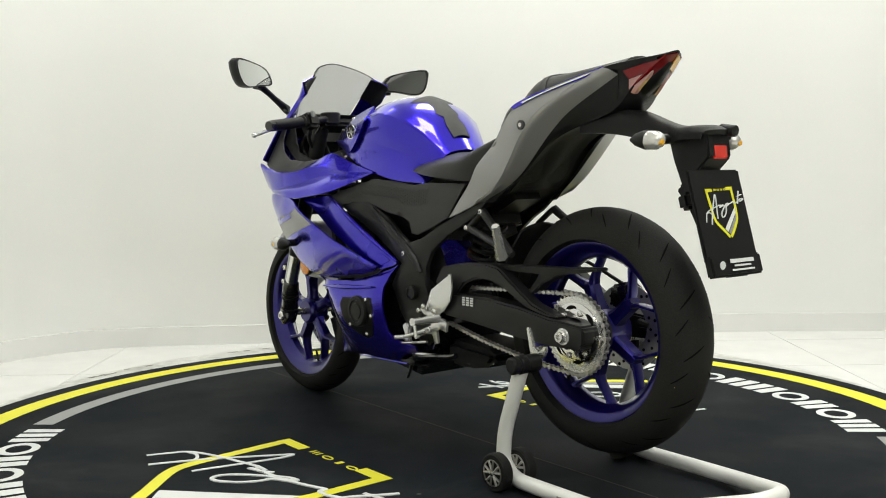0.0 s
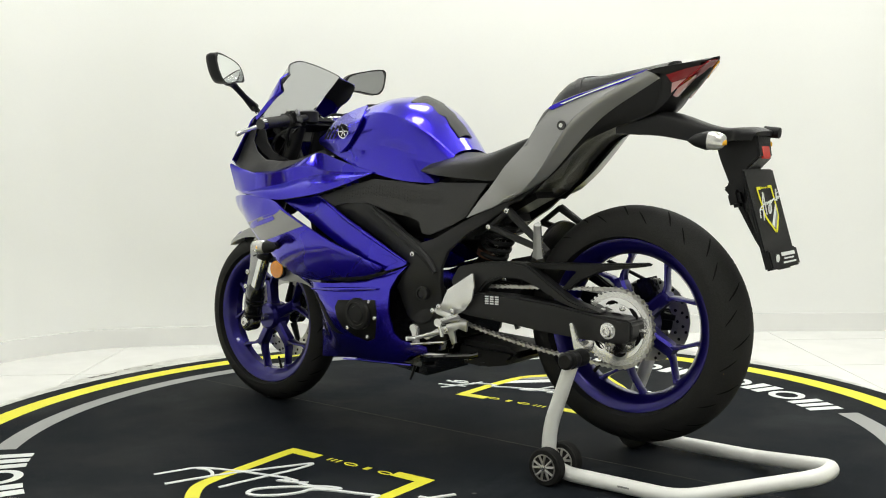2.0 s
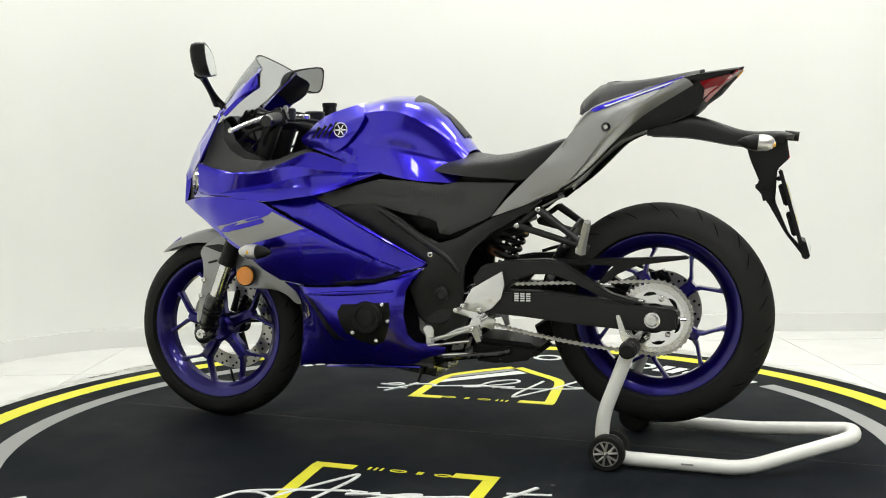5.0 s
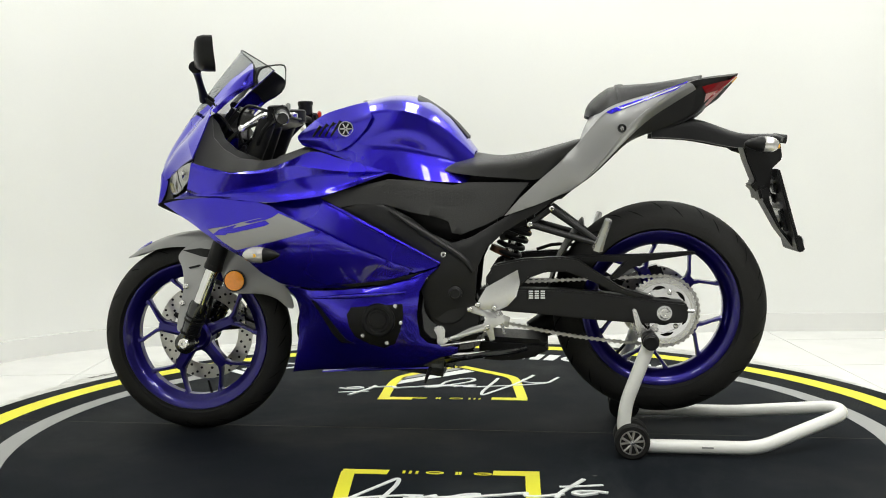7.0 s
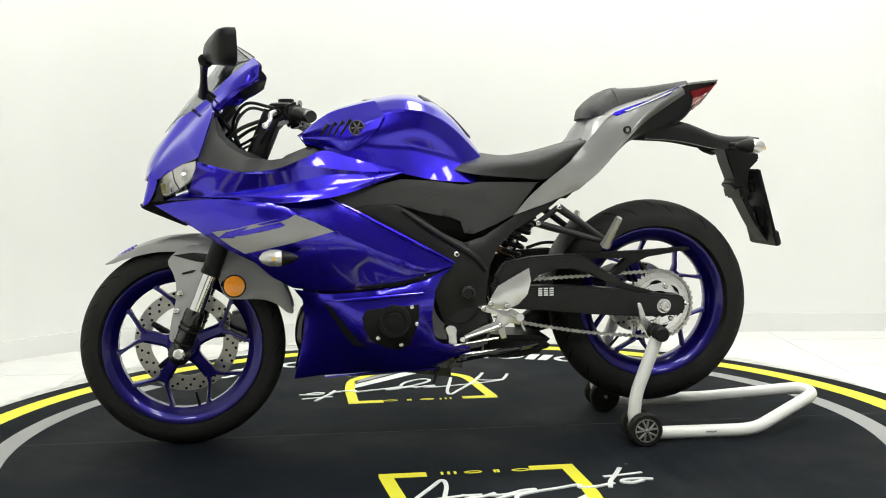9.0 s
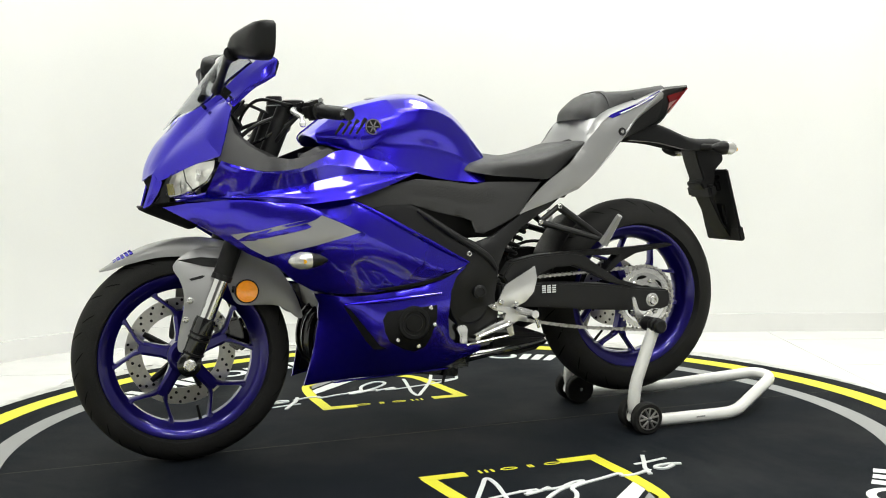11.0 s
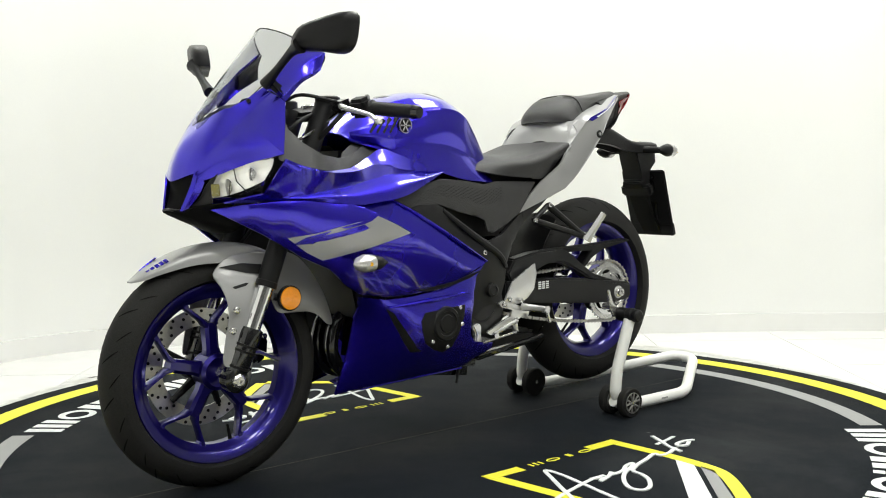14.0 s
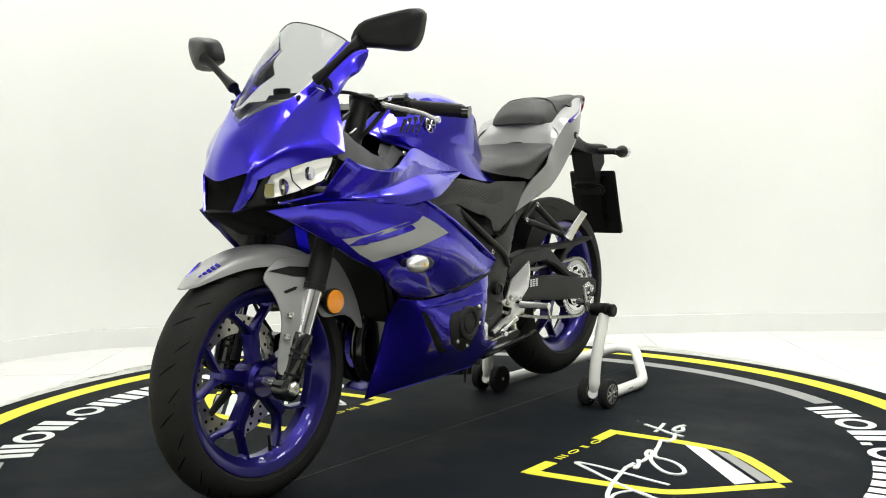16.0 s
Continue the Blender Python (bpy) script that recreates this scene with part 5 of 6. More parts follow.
    part("tank_pad", patch([
        [(0.070, 0, 0.997), (0.067, 0.055, 0.985), (0.061, 0.080, 0.975)],
        [(0.050, 0, 0.988), (0.050, 0.046, 0.980), (0.048, 0.066, 0.972)],
        [(0.034, 0, 0.979), (0.034, 0.028, 0.975), (0.034, 0.036, 0.972)],
        [(0.018, 0, 0.968), (0.018, 0.034, 0.962), (0.016, 0.050, 0.955)],
        [(-0.008, 0, 0.950), (-0.008, 0.028, 0.945), (-0.010, 0.040, 0.939)],
        [(-0.024, 0, 0.936), (-0.024, 0.018, 0.934), (-0.024, 0.026, 0.931)],
        [(-0.046, 0, 0.915), (-0.046, 0.020, 0.911), (-0.046, 0.034, 0.906)],
        [(-0.079, 0, 0.877), (-0.078, 0.020, 0.874), (-0.077, 0.030, 0.869)]], 0.003, 4, True, (), (1, 2, 3, 5, 6), 0.0008), M_MATTE, bike, "black rubber tank pad with notched edges")
    part("filler_cap", lathe([(0.001, 0.006), (0.03, 0.006), (0.036, 0.003), (0.036, -0.004)], (0.20, 0, 0.978), 30, "z"), M_STEEL, bike, "round fuel filler cap")
    # seats
    part("rider_seat", patch([
        [(-0.102, 0, 0.827), (-0.097, 0.046, 0.823), (-0.050, 0.104, 0.799), (0.012, 0.126, 0.781)],
        [(-0.172, 0, 0.818), (-0.165, 0.083, 0.815), (-0.134, 0.140, 0.797), (-0.087, 0.146, 0.762)],
        [(-0.259, 0, 0.827), (-0.246, 0.103, 0.823), (-0.231, 0.154, 0.8), (-0.197, 0.150, 0.752)],
        [(-0.339, 0, 0.845), (-0.323, 0.112, 0.841), (-0.311, 0.158, 0.821), (-0.286, 0.141, 0.752)],
        [(-0.406, 0, 0.861), (-0.387, 0.114, 0.858), (-0.384, 0.15, 0.852), (-0.367, 0.152, 0.827)],
        [(-0.416, 0, 0.853), (-0.397, 0.107, 0.85), (-0.391, 0.142, 0.843), (-0.378, 0.146, 0.817)]], 0.006, 6), M_SEAT, bike, "black vinyl rider seat")
    pillion = part("pillion_seat", patch([
        [(-0.408, 0, 0.925), (-0.410, 0.050, 0.924), (-0.418, 0.082, 0.922), (-0.432, 0.100, 0.920)],
        [(-0.420, 0, 0.960), (-0.419, 0.060, 0.955), (-0.430, 0.096, 0.944), (-0.446, 0.114, 0.926)],
        [(-0.460, 0, 0.995), (-0.456, 0.064, 0.988), (-0.462, 0.100, 0.970), (-0.472, 0.118, 0.936)],
        [(-0.501, 0, 1.010), (-0.490, 0.064, 1.003), (-0.494, 0.092, 0.986), (-0.499, 0.108, 0.950)],
        [(-0.61, 0, 1.017), (-0.595, 0.062, 1.011), (-0.598, 0.076, 0.997), (-0.602, 0.082, 0.975)],
        [(-0.74, 0, 1.036), (-0.733, 0.025, 1.034), (-0.73, 0.043, 1.027), (-0.728, 0.055, 1.018)]], 0.006, 6), M_SEAT, bike, "black vinyl pillion seat with a strap", 60)
    part("strap", patch([
        [(-0.500, 0, 1.013), (-0.489, 0.065, 1.006), (-0.493, 0.094, 0.988), (-0.498, 0.110, 0.951)],
        [(-0.509, 0, 1.0145), (-0.498, 0.065, 1.0075), (-0.502, 0.092, 0.989), (-0.507, 0.108, 0.953)],
        [(-0.518, 0, 1.0145), (-0.507, 0.065, 1.0075), (-0.511, 0.091, 0.990), (-0.516, 0.106, 0.955)]], 0.002, 5), M_SEAT, pillion, "black pillion strap")
    # grey panel between the seats
    part("seat_cowl", patch([
        [(-0.436, 0, 0.93), (-0.425, 0.06, 0.925), (-0.437, 0.119, 0.924), (-0.47, 0.147, 0.936)],
        [(-0.423, 0, 0.899), (-0.41, 0.074, 0.894), (-0.41, 0.127, 0.889), (-0.424, 0.153, 0.884)],
        [(-0.412, 0, 0.856), (-0.398, 0.087, 0.852), (-0.393, 0.132, 0.846), (-0.38, 0.158, 0.836)]], 0.004, 5, True, (2,), (1,), 0.004), M_SILVERGREY, bike, "satin grey panel between the seats")
    # tail
    for s in (1, -1):
        tl = [(-0.18, 0.142, 0.649), (-0.273, 0.147, 0.743), (-0.379, 0.156, 0.833), (-0.392, 0.158, 0.911), (-0.46, 0.164, 0.926), (-0.576, 0.141, 0.968), (-0.714, 0.07, 1.018), (-0.72, 0.073, 1.012), (-0.574, 0.151, 0.936), (-0.503, 0.172, 0.881), (-0.406, 0.159, 0.749), (-0.367, 0.154, 0.718), (-0.333, 0.169, 0.789)]
        tp = part("tail_side_panel", panel([(-0.18, 0.646), (-0.225, 0.696), (-0.273, 0.74), (-0.336, 0.793), (-0.374, 0.833), (-0.418, 0.883), (-0.466, 0.934), (-0.573, 0.97), (-0.692, 1.014), (-0.675, 0.989), (-0.573, 0.934), (-0.51, 0.872), (-0.431, 0.776), (-0.402, 0.745), (-0.368, 0.716), (-0.272, 0.677)], tl, 0.006, 0.025, 0.004, s), M_SILVERGREY, bike, "satin grey tail side panel")
        part("tail_shoulder", patch([[(x, y * s, z) for x, y, z in row] for row in (
            [(-0.417, 0.159, 0.883), (-0.428, 0.133, 0.909), (-0.444, 0.081, 0.924)],
            [(-0.467, 0.165, 0.932), (-0.476, 0.135, 0.944), (-0.491, 0.075, 0.954)],
            [(-0.576, 0.144, 0.969), (-0.584, 0.115, 0.978), (-0.6, 0.054, 0.987)],
            [(-0.713, 0.073, 1.018), (-0.72, 0.055, 1.021), (-0.73, 0.025, 1.025)])], 0.004, 5, False), M_SILVERGREY, tp)
        part("stripe", panel([(-0.461, 0.927), (-0.471, 0.934), (-0.575, 0.97), (-0.692, 1.014), (-0.673, 0.995), (-0.583, 0.963), (-0.474, 0.923)], tl, 0.001, 0.02, 0.0005, s, 0.0024), M_BLUE, tp, "blue tail stripe")
        # White strip holds a small white mark and, mostly, a painted reflection.
        part("stripe_mark_and_glint", panel([(-0.496, 0.937), (-0.575, 0.965), (-0.664, 0.999), (-0.657, 0.993), (-0.578, 0.963), (-0.506, 0.936)], tl, 0.001, 0.02, 0.0005, s, 0.0042), M_WHITE, tp, "small white mark and painted reflection in the stripe")
        t = (-0.503, 0.883)
        screw = part("seat_lock", lathe([(0.012, -0.006 * s), (0.012, 0.001 * s), (0.0085, 0.002 * s)], (t[0], 0.1725 * s, t[1]), 20), M_GLOSS, tp, "round seat lock")
        part("lock_face", lathe([(0.006, 0.001 * s), (0.0055, 0.003 * s), (0.001, 0.0032 * s)], (t[0], 0.1725 * s, t[1]), 16), M_STEEL, screw)
        bt = [(-0.368, 0.148, 0.718), (-0.407, 0.153, 0.749), (-0.507, 0.166, 0.872), (-0.575, 0.146, 0.935), (-0.718, 0.067, 1.015), (-0.834, 0.03, 1.034), (-0.751, 0.049, 0.973), (-0.694, 0.049, 0.913), (-0.593, 0.072, 0.876), (-0.509, 0.082, 0.84), (-0.425, 0.097, 0.763), (-0.34, 0.119, 0.691)]
        turn = [[(-0.300, 0.150, 0.690), (-0.303, 0.139, 0.690), (-0.308, 0.122, 0.691)],
                [(-0.402, 0.157, 0.745), (-0.410, 0.145, 0.748), (-0.418, 0.104, 0.753)],
                [(-0.510, 0.171, 0.872), (-0.519, 0.157, 0.868), (-0.528, 0.100, 0.860)],
                [(-0.573, 0.150, 0.934), (-0.583, 0.136, 0.929), (-0.596, 0.090, 0.918)],
                [(-0.692, 0.090, 1.010), (-0.705, 0.080, 1.004), (-0.716, 0.062, 0.992)]]
        part("tail_turn", patch([[(x, y * s, z) for x, y, z in row] for row in turn], 0.003, 6, False), M_SILVERGREY, tp, "grey panel edge that turns under the tail", 60)
        low = [(-0.340, 0.115, 0.691), (-0.425, 0.096, 0.760), (-0.520, 0.080, 0.842), (-0.600, 0.068, 0.878), (-0.694, 0.050, 0.914)]
        flank = part("tail_flank", patch([[(x, y * s, z) for x, y, z in (row[2], ((row[2][0] + b[0]) / 2 - 0.006, (row[2][1] + b[1]) / 2, (row[2][2] + b[2]) / 2), b)] for row, b in zip(turn, low)], 0.004, 5, False), M_BLACK, bike, "black tail lower panel", 60)
        part("tail_end", patch([[(x, y * s, z) for x, y, z in row] for row in (
            [(-0.682, 0.095, 1.006), (-0.705, 0.078, 1.003), (-0.716, 0.061, 0.991), (-0.694, 0.050, 0.914)],
            [(-0.725, 0.070, 1.018), (-0.735, 0.062, 1.008), (-0.735, 0.056, 0.990), (-0.728, 0.050, 0.940)],
            [(-0.812, 0.034, 1.030), (-0.808, 0.034, 1.024), (-0.800, 0.034, 1.012), (-0.752, 0.047, 0.966)])], 0.004, 5, False), M_BLACK, flank, "", 60)
        light = part("tail_light", panel([(-0.731, 0.999), (-0.780, 1.012), (-0.818, 1.020), (-0.806, 1.006), (-0.797, 0.997), (-0.744, 0.980)], bt, 0.012, 0.02, 0.001, s, 0.004), M_RED, bike, "dark red tail light lens")
        part("lower_lens", panel([(-0.744, 0.979), (-0.797, 0.996), (-0.780, 0.978), (-0.748, 0.946), (-0.739, 0.952)], bt, 0.012, 0.02, 0.001, s, 0.004), M_PINK, light, "pale pink lower lens")
    part("tail_tray", slab([(-0.215, 0.665), (-0.285, 0.730), (-0.375, 0.818), (-0.41, 0.862), (-0.46, 0.912), (-0.56, 0.950), (-0.575, 0.925), (-0.50, 0.855), (-0.40, 0.745), (-0.30, 0.690)], -0.136, 0.136, 0.006), M_BLACK, bike, "black tray under the seats")
    part("tail_core", tube([(-0.576, 0.0, 0.912), (-0.694, 0.0, 0.96), (-0.769, 0.0, 0.998), (-0.819, 0.0, 1.022)], [0.045, 0.048, 0.036, 0.012], 12), M_BLACK, bike)
    part("tail_top", patch([
        [(-0.61, 0, 1.006), (-0.593, 0.083, 0.99), (-0.586, 0.134, 0.967)],
        [(-0.74, 0, 1.029), (-0.732, 0.03, 1.023), (-0.724, 0.064, 1.016)],
        [(-0.841, 0, 1.04), (-0.833, 0.018, 1.036), (-0.828, 0.028, 1.032)]], 0.004, 5), M_BLACK, bike)
    part("tail_rear", patch([
        [(-0.837, 0, 1.035), (-0.83, 0.018, 1.032), (-0.825, 0.03, 1.029)],
        [(-0.806, 0, 1.004), (-0.794, 0.028, 0.998), (-0.78, 0.046, 0.991)],
        [(-0.771, 0, 0.973), (-0.759, 0.03, 0.969), (-0.748, 0.049, 0.966)]], 0.004, 5), M_RED, bike, "red tail light lens")
    # Amber patch paints a reflection on the right half of the red lens.
    part("tail_glint", patch([
        [(-0.838, -0.004, 1.030), (-0.832, -0.014, 1.027), (-0.825, -0.026, 1.023)],
        [(-0.812, -0.004, 1.002), (-0.805, -0.018, 0.998), (-0.796, -0.032, 0.994)]], 0.003, 4, False), M_AMBER, bike, "amber reflection painted on the tail light")
    part("tail_under", patch([
        [(-0.766, 0, 0.971), (-0.757, 0.03, 0.968), (-0.75, 0.049, 0.966)],
        [(-0.707, 0, 0.912), (-0.699, 0.03, 0.911), (-0.688, 0.058, 0.91)],
        [(-0.526, 0, 0.861), (-0.518, 0.04, 0.859), (-0.512, 0.068, 0.85)],
        [(-0.375, 0, 0.727), (-0.367, 0.053, 0.725), (-0.362, 0.086, 0.715)]], 0.004, 5), M_BLACK, bike, "black underside of the tail")
    # plate carrier
    arm = part("plate_carrier", patch([
        [(-0.61, 0, 0.904), (-0.597, 0.054, 0.898), (-0.595, 0.062, 0.862)],
        [(-0.719, 0, 0.912), (-0.707, 0.043, 0.907), (-0.705, 0.052, 0.854)],
        [(-0.845, 0, 0.871), (-0.833, 0.038, 0.866), (-0.831, 0.046, 0.83)],
        [(-0.938, 0, 0.867), (-0.916, 0.064, 0.861), (-0.904, 0.075, 0.835)],
        [(-0.971, 0, 0.856), (-0.953, 0.048, 0.853), (-0.944, 0.056, 0.835)]], 0.012, 5), M_BLACK, bike, "black rear plate carrier")
    part("carrier_back", slab([(-0.846, 0.841), (-0.95, 0.856), (-0.958, 0.796), (-0.928, 0.767), (-0.923, 0.683), (-0.958, 0.598), (-1.01, 0.537), (-0.998, 0.535), (-0.95, 0.598), (-0.898, 0.692), (-0.869, 0.724), (-0.884, 0.734), (-0.86, 0.793)], -0.040, 0.042, 0.004), M_BLACK, arm)
    part("carrier_lamp", tube([(-0.945, -0.02, 0.857), (-0.981, -0.02, 0.852)], 0.013, 14), M_BLACK, arm)
    part("carrier_wing", block((0.03, 0.128, 0.040), pose(-0.905, 0.001, 0.70, 0, 15), 0.008), M_BLACK, arm)
    refl = part("red_reflector", block((0.012, 0.05, 0.032), pose(-0.951, -0.002, 0.808, 0, 8), 0.003), M_REDBRIGHT, arm, "red rear reflector")
    pm = Matrix.Translation((-0.962, 0.001, 0.668)) @ pose(0, 0, 0, 0, 15.5)
    plate = part("number_plate_board", block((0.010, 0.186, 0.207), pm, 0.004), M_BLACK, bike, "black display board on the plate carrier")
    part("board_tray", block((0.020, 0.180, 0.046), Matrix.Translation((-0.996, 0.001, 0.560)) @ pose(0, 0, 0, 0, 15.5), 0.004), M_BLACK, plate)
    bm = bmesh.new()
    for bx, bz, w, h in ((0.02, 0.05, 0.05, 0.03), (-0.03, 0.03, 0.03, 0.05), (0.0, -0.02, 0.09, 0.02), (0.03, -0.05, 0.025, 0.05), (-0.035, -0.06, 0.04, 0.02), (0.0, 0.08, 0.10, 0.012)):
        block((0.014, w, h), pm @ pose(0.009, bx, bz), 0.003, bm)
    part("bracket_ribs", bm, M_GLOSS, plate)
    face = Matrix.Translation((-0.967, 0.001, 0.672)) @ pose(0, 0, 0, 0, 15.5) @ Matrix(((0, 0, -1, 0), (1, 0, 0, 0), (0, -1, 0, 0), (0, 0, 0, 1)))
    k = 0.19
    emblem(plate, face @ Matrix.Rotation(math.pi, 4, "X") @ Matrix.Rotation(math.pi, 4, "Y") @ Matrix.Rotation(math.pi, 4, "Z") @ Matrix.Translation((0.006, -0.135, 0.0)), k, 0.0, 0.0012)
    for i, (w, z) in enumerate(((0.085, 0.572), (0.060, 0.562), (0.080, 0.553))):
        part("white_bar", block((0.0015, w, 0.0085 if i == 0 else 0.004), Matrix.Translation((-1.008 - (0.572 - z) * 0.27, -0.010, z)) @ pose(0, 0, 0, 0, 15.5), 0.0003), M_WHITE, plate, "white printed block")
    part("white_badge", lathe([(0.001, 0), (0.009, 0), (0.009, 0.002), (0.001, 0.002)], (-1.012, 0.063, 0.565), 14, "x"), M_WHITE, plate)
    for s in (1, -1):
        y0, y1 = 0.016 + 0.05 * s, 0.016 + 0.135 * s
        ind = part("rear_indicator", tube([(-0.860, y0, 0.838), (-0.875, y1 - 0.03 * s, 0.836), (-0.878, y1, 0.834)], [0.012, 0.011, 0.018], 14), M_BLACK, bike, "small black indicator with a clear lens")
        part("indicator_body", tube([(-0.832, y1, 0.836), (-0.848, y1, 0.836), (-0.875, y1, 0.835), (-0.883, y1, 0.834)], [0.004, 0.014, 0.022, 0.021], 16), M_BLACK, ind)
        part("indicator_lens", tube([(-0.879, y1, 0.834), (-0.890, y1, 0.834), (-0.904, y1, 0.833), (-0.915, y1, 0.833), (-0.921, y1, 0.832), (-0.923, y1, 0.832)], [0.0205, 0.0215, 0.0205, 0.0155, 0.009, 0.002], 18), M_BRIGHTLENS, ind, "clear faceted indicator lens")
        part("indicator_bulb", tube([(-0.915, y1 + 0.004 * s, 0.829), (-0.9235, y1 + 0.003 * s, 0.829)], [0.008, 0.006], 12), M_AMBER, ind, "amber bulb")


def chassis(bike):
    for s in (1, -1):
        fr = [(0.296, 0.177, 0.673), (0.186, 0.174, 0.69), (0.046, 0.16, 0.606), (-0.094, 0.17, 0.541), (-0.274, 0.132, 0.687), (-0.015, 0.159, 0.43), (-0.094, 0.132, 0.263), (0.017, 0.174, 0.511), (-0.242, 0.128, 0.648)]
        part("main_frame", panel([(0.298, 0.673), (0.234, 0.685), (0.178, 0.691), (0.132, 0.673), (0.077, 0.641), (0.028, 0.602), (-0.035, 0.573), (-0.088, 0.588), (-0.183, 0.642), (-0.273, 0.693), (-0.32, 0.692), (-0.282, 0.661), (-0.182, 0.603), (-0.13, 0.556), (-0.107, 0.508), (-0.097, 0.413), (-0.112, 0.365), (-0.102, 0.301), (-0.076, 0.282), (-0.013, 0.302), (0.031, 0.366), (0.055, 0.444), (0.029, 0.481), (-0.004, 0.513), (0.102, 0.571), (0.212, 0.631)], fr, 0.012, 0.025, 0.005, s), M_FRAME, bike, "satin black frame")
        part("frame_tube", tube([(x, y * s, z) for x, y, z in ((0.14, 0.165, 0.667), (0.023, 0.168, 0.59), (-0.063, 0.173, 0.534), (-0.094, 0.172, 0.494))], [0.006, 0.010, 0.010, 0.006], 10, smooth=4), M_FRAME, bike)
        bolt(bike, *(-0.012, 0.541)[:1], 0.170 * s, (-0.012, 0.541)[1], 0.0085, M_STEEL, s)
        pv = (-0.043, 0.432)
        part("pivot_cover", lathe([(0.020, -0.01 * s), (0.020, 0.004 * s), (0.013, 0.007 * s), (0.012, 0.003 * s), (0.001, 0.003 * s)], (pv[0], 0.168 * s, pv[1]), 24), M_FRAME, bike)
        # swingarm
        lowb = [(-0.115, 0.45), (-0.184, 0.444), (-0.336, 0.442), (-0.464, 0.431), (-0.576, 0.413), (-0.678, 0.404), (-0.686, 0.396), (-0.686, 0.357), (-0.675, 0.347), (-0.568, 0.345), (-0.431, 0.355), (-0.271, 0.372), (-0.183, 0.379), (-0.114, 0.393)]
        arm = part("swingarm", slab(lowb, 0.095 * s, 0.150 * s, 0.006), M_FRAME, bike, "black steel swingarm")
        upb = [(-0.125, 0.47), (-0.154, 0.512), (-0.232, 0.527), (-0.336, 0.532), (-0.384, 0.525), (-0.432, 0.492), (-0.508, 0.443), (-0.6, 0.416), (-0.544, 0.417), (-0.48, 0.434), (-0.408, 0.47), (-0.352, 0.49), (-0.296, 0.489), (-0.248, 0.472), (-0.216, 0.437), (-0.144, 0.438)]
        part("swingarm_brace", slab(upb, 0.105 * s, 0.146 * s, 0.005), M_FRAME, arm)
        ax = (REAR[0], 0, REAR[2])
        part("axle_block", block((0.055, 0.008, 0.032), pose(REAR[0], 0.151 * s, REAR[2] - 0.002, 0, 4), 0.004), M_STEEL, arm) if s < 0 else None
        part("axle_nut", lathe([(0.0165, 0.150 * s), (0.0165, 0.156 * s), (0.0125, 0.157 * s), (0.0125, 0.166 * s), (0.007, 0.166 * s), (0.006, 0.160 * s)], ax, 12), M_STEEL, arm, "steel axle nut")
        part("axle_washer", lathe([(0.021, 0.148 * s), (0.021, 0.1515 * s)], ax, 20), M_ALU, arm)
        part("chain_adjuster", tube([(REAR[0] - 0.05, 0.11 * s, REAR[2]), (REAR[0] - 0.085, 0.11 * s, REAR[2])], 0.005, 8), M_STEEL, arm)
        # pillion peg bracket
        br = [(-0.252, 0.128, 0.622), (-0.313, 0.13, 0.666), (-0.454, 0.157, 0.563)]
        a, b, cc = [Vector((q[0], q[1] * s, q[2])) for q in br]
        hang = part("peg_hanger", tube([a, cc], [0.010, 0.009], 10), M_FRAME, bike, "black pillion peg hanger")
        part("hanger_strut", tube([b, cc], [0.012, 0.008], 10), M_FRAME, hang)
        part("hanger_strut", tube([b, a], 0.008, 10), M_FRAME, hang)
        for q in (a, b):
            bolt(hang, q.x, q.y + 0.010 * s, q.z, 0.0075, M_STEEL, s)
        k0, k1 = Vector((-0.436, 0.177, 0.555)), Vector((-0.464, 0.223, 0.638))
        k0.y, k1.y = k0.y * s, k1.y * s
        part("pillion_peg", tube([k0, k0.lerp(k1, 0.2), k1], [0.016, 0.013, 0.010], 6), M_ALU, hang, "folded aluminium pillion peg")
        # footrest
        surf = relief([(-0.101, 0.162, 0.389), (-0.218, 0.169, 0.495), (-0.212, 0.169, 0.42), (-0.165, 0.164, 0.38)])
        heel = part("heel_guard", panel([(-0.096, 0.388), (-0.113, 0.421), (-0.129, 0.448), (-0.173, 0.473), (-0.218, 0.498), (-0.224, 0.462), (-0.214, 0.424), (-0.189, 0.396), (-0.16, 0.382), (-0.125, 0.379)], surf, 0.005, 0.03, 0.003, s), M_ALU, bike, "bare aluminium heel guard")
        part("foot_bracket", panel([(-0.074, 0.39), (-0.093, 0.396), (-0.141, 0.381), (-0.172, 0.371), (-0.196, 0.364), (-0.191, 0.336), (-0.164, 0.342), (-0.148, 0.333), (-0.153, 0.301), (-0.14, 0.296), (-0.127, 0.325), (-0.092, 0.318), (-0.045, 0.299), (-0.032, 0.309), (-0.085, 0.334), (-0.121, 0.346), (-0.128, 0.365), (-0.087, 0.377)], surf, 0.008, 0.02, 0.002, s), M_ALU, heel, "cast aluminium footrest bracket")
        part("gear_pedal" if s > 0 else "brake_pedal", tube([(x, y * s, z) for x, y, z in ((-0.127, 0.178, 0.335), (-0.084, 0.18, 0.323), (-0.031, 0.185, 0.307), (-0.019, 0.21, 0.307))], [0.007, 0.006, 0.006, 0.007], 10), M_ALU, heel)
        peg0, peg1 = Vector((-0.165, 0.168 * s, 0.372)), Vector((-0.172, 0.262 * s, 0.372))
        pegp = part("footrest", tube([peg0, peg0.lerp(peg1, 0.9), peg1], [0.0115, 0.0095, 0.0115], 12), M_ALU, heel, "ribbed aluminium footrest")
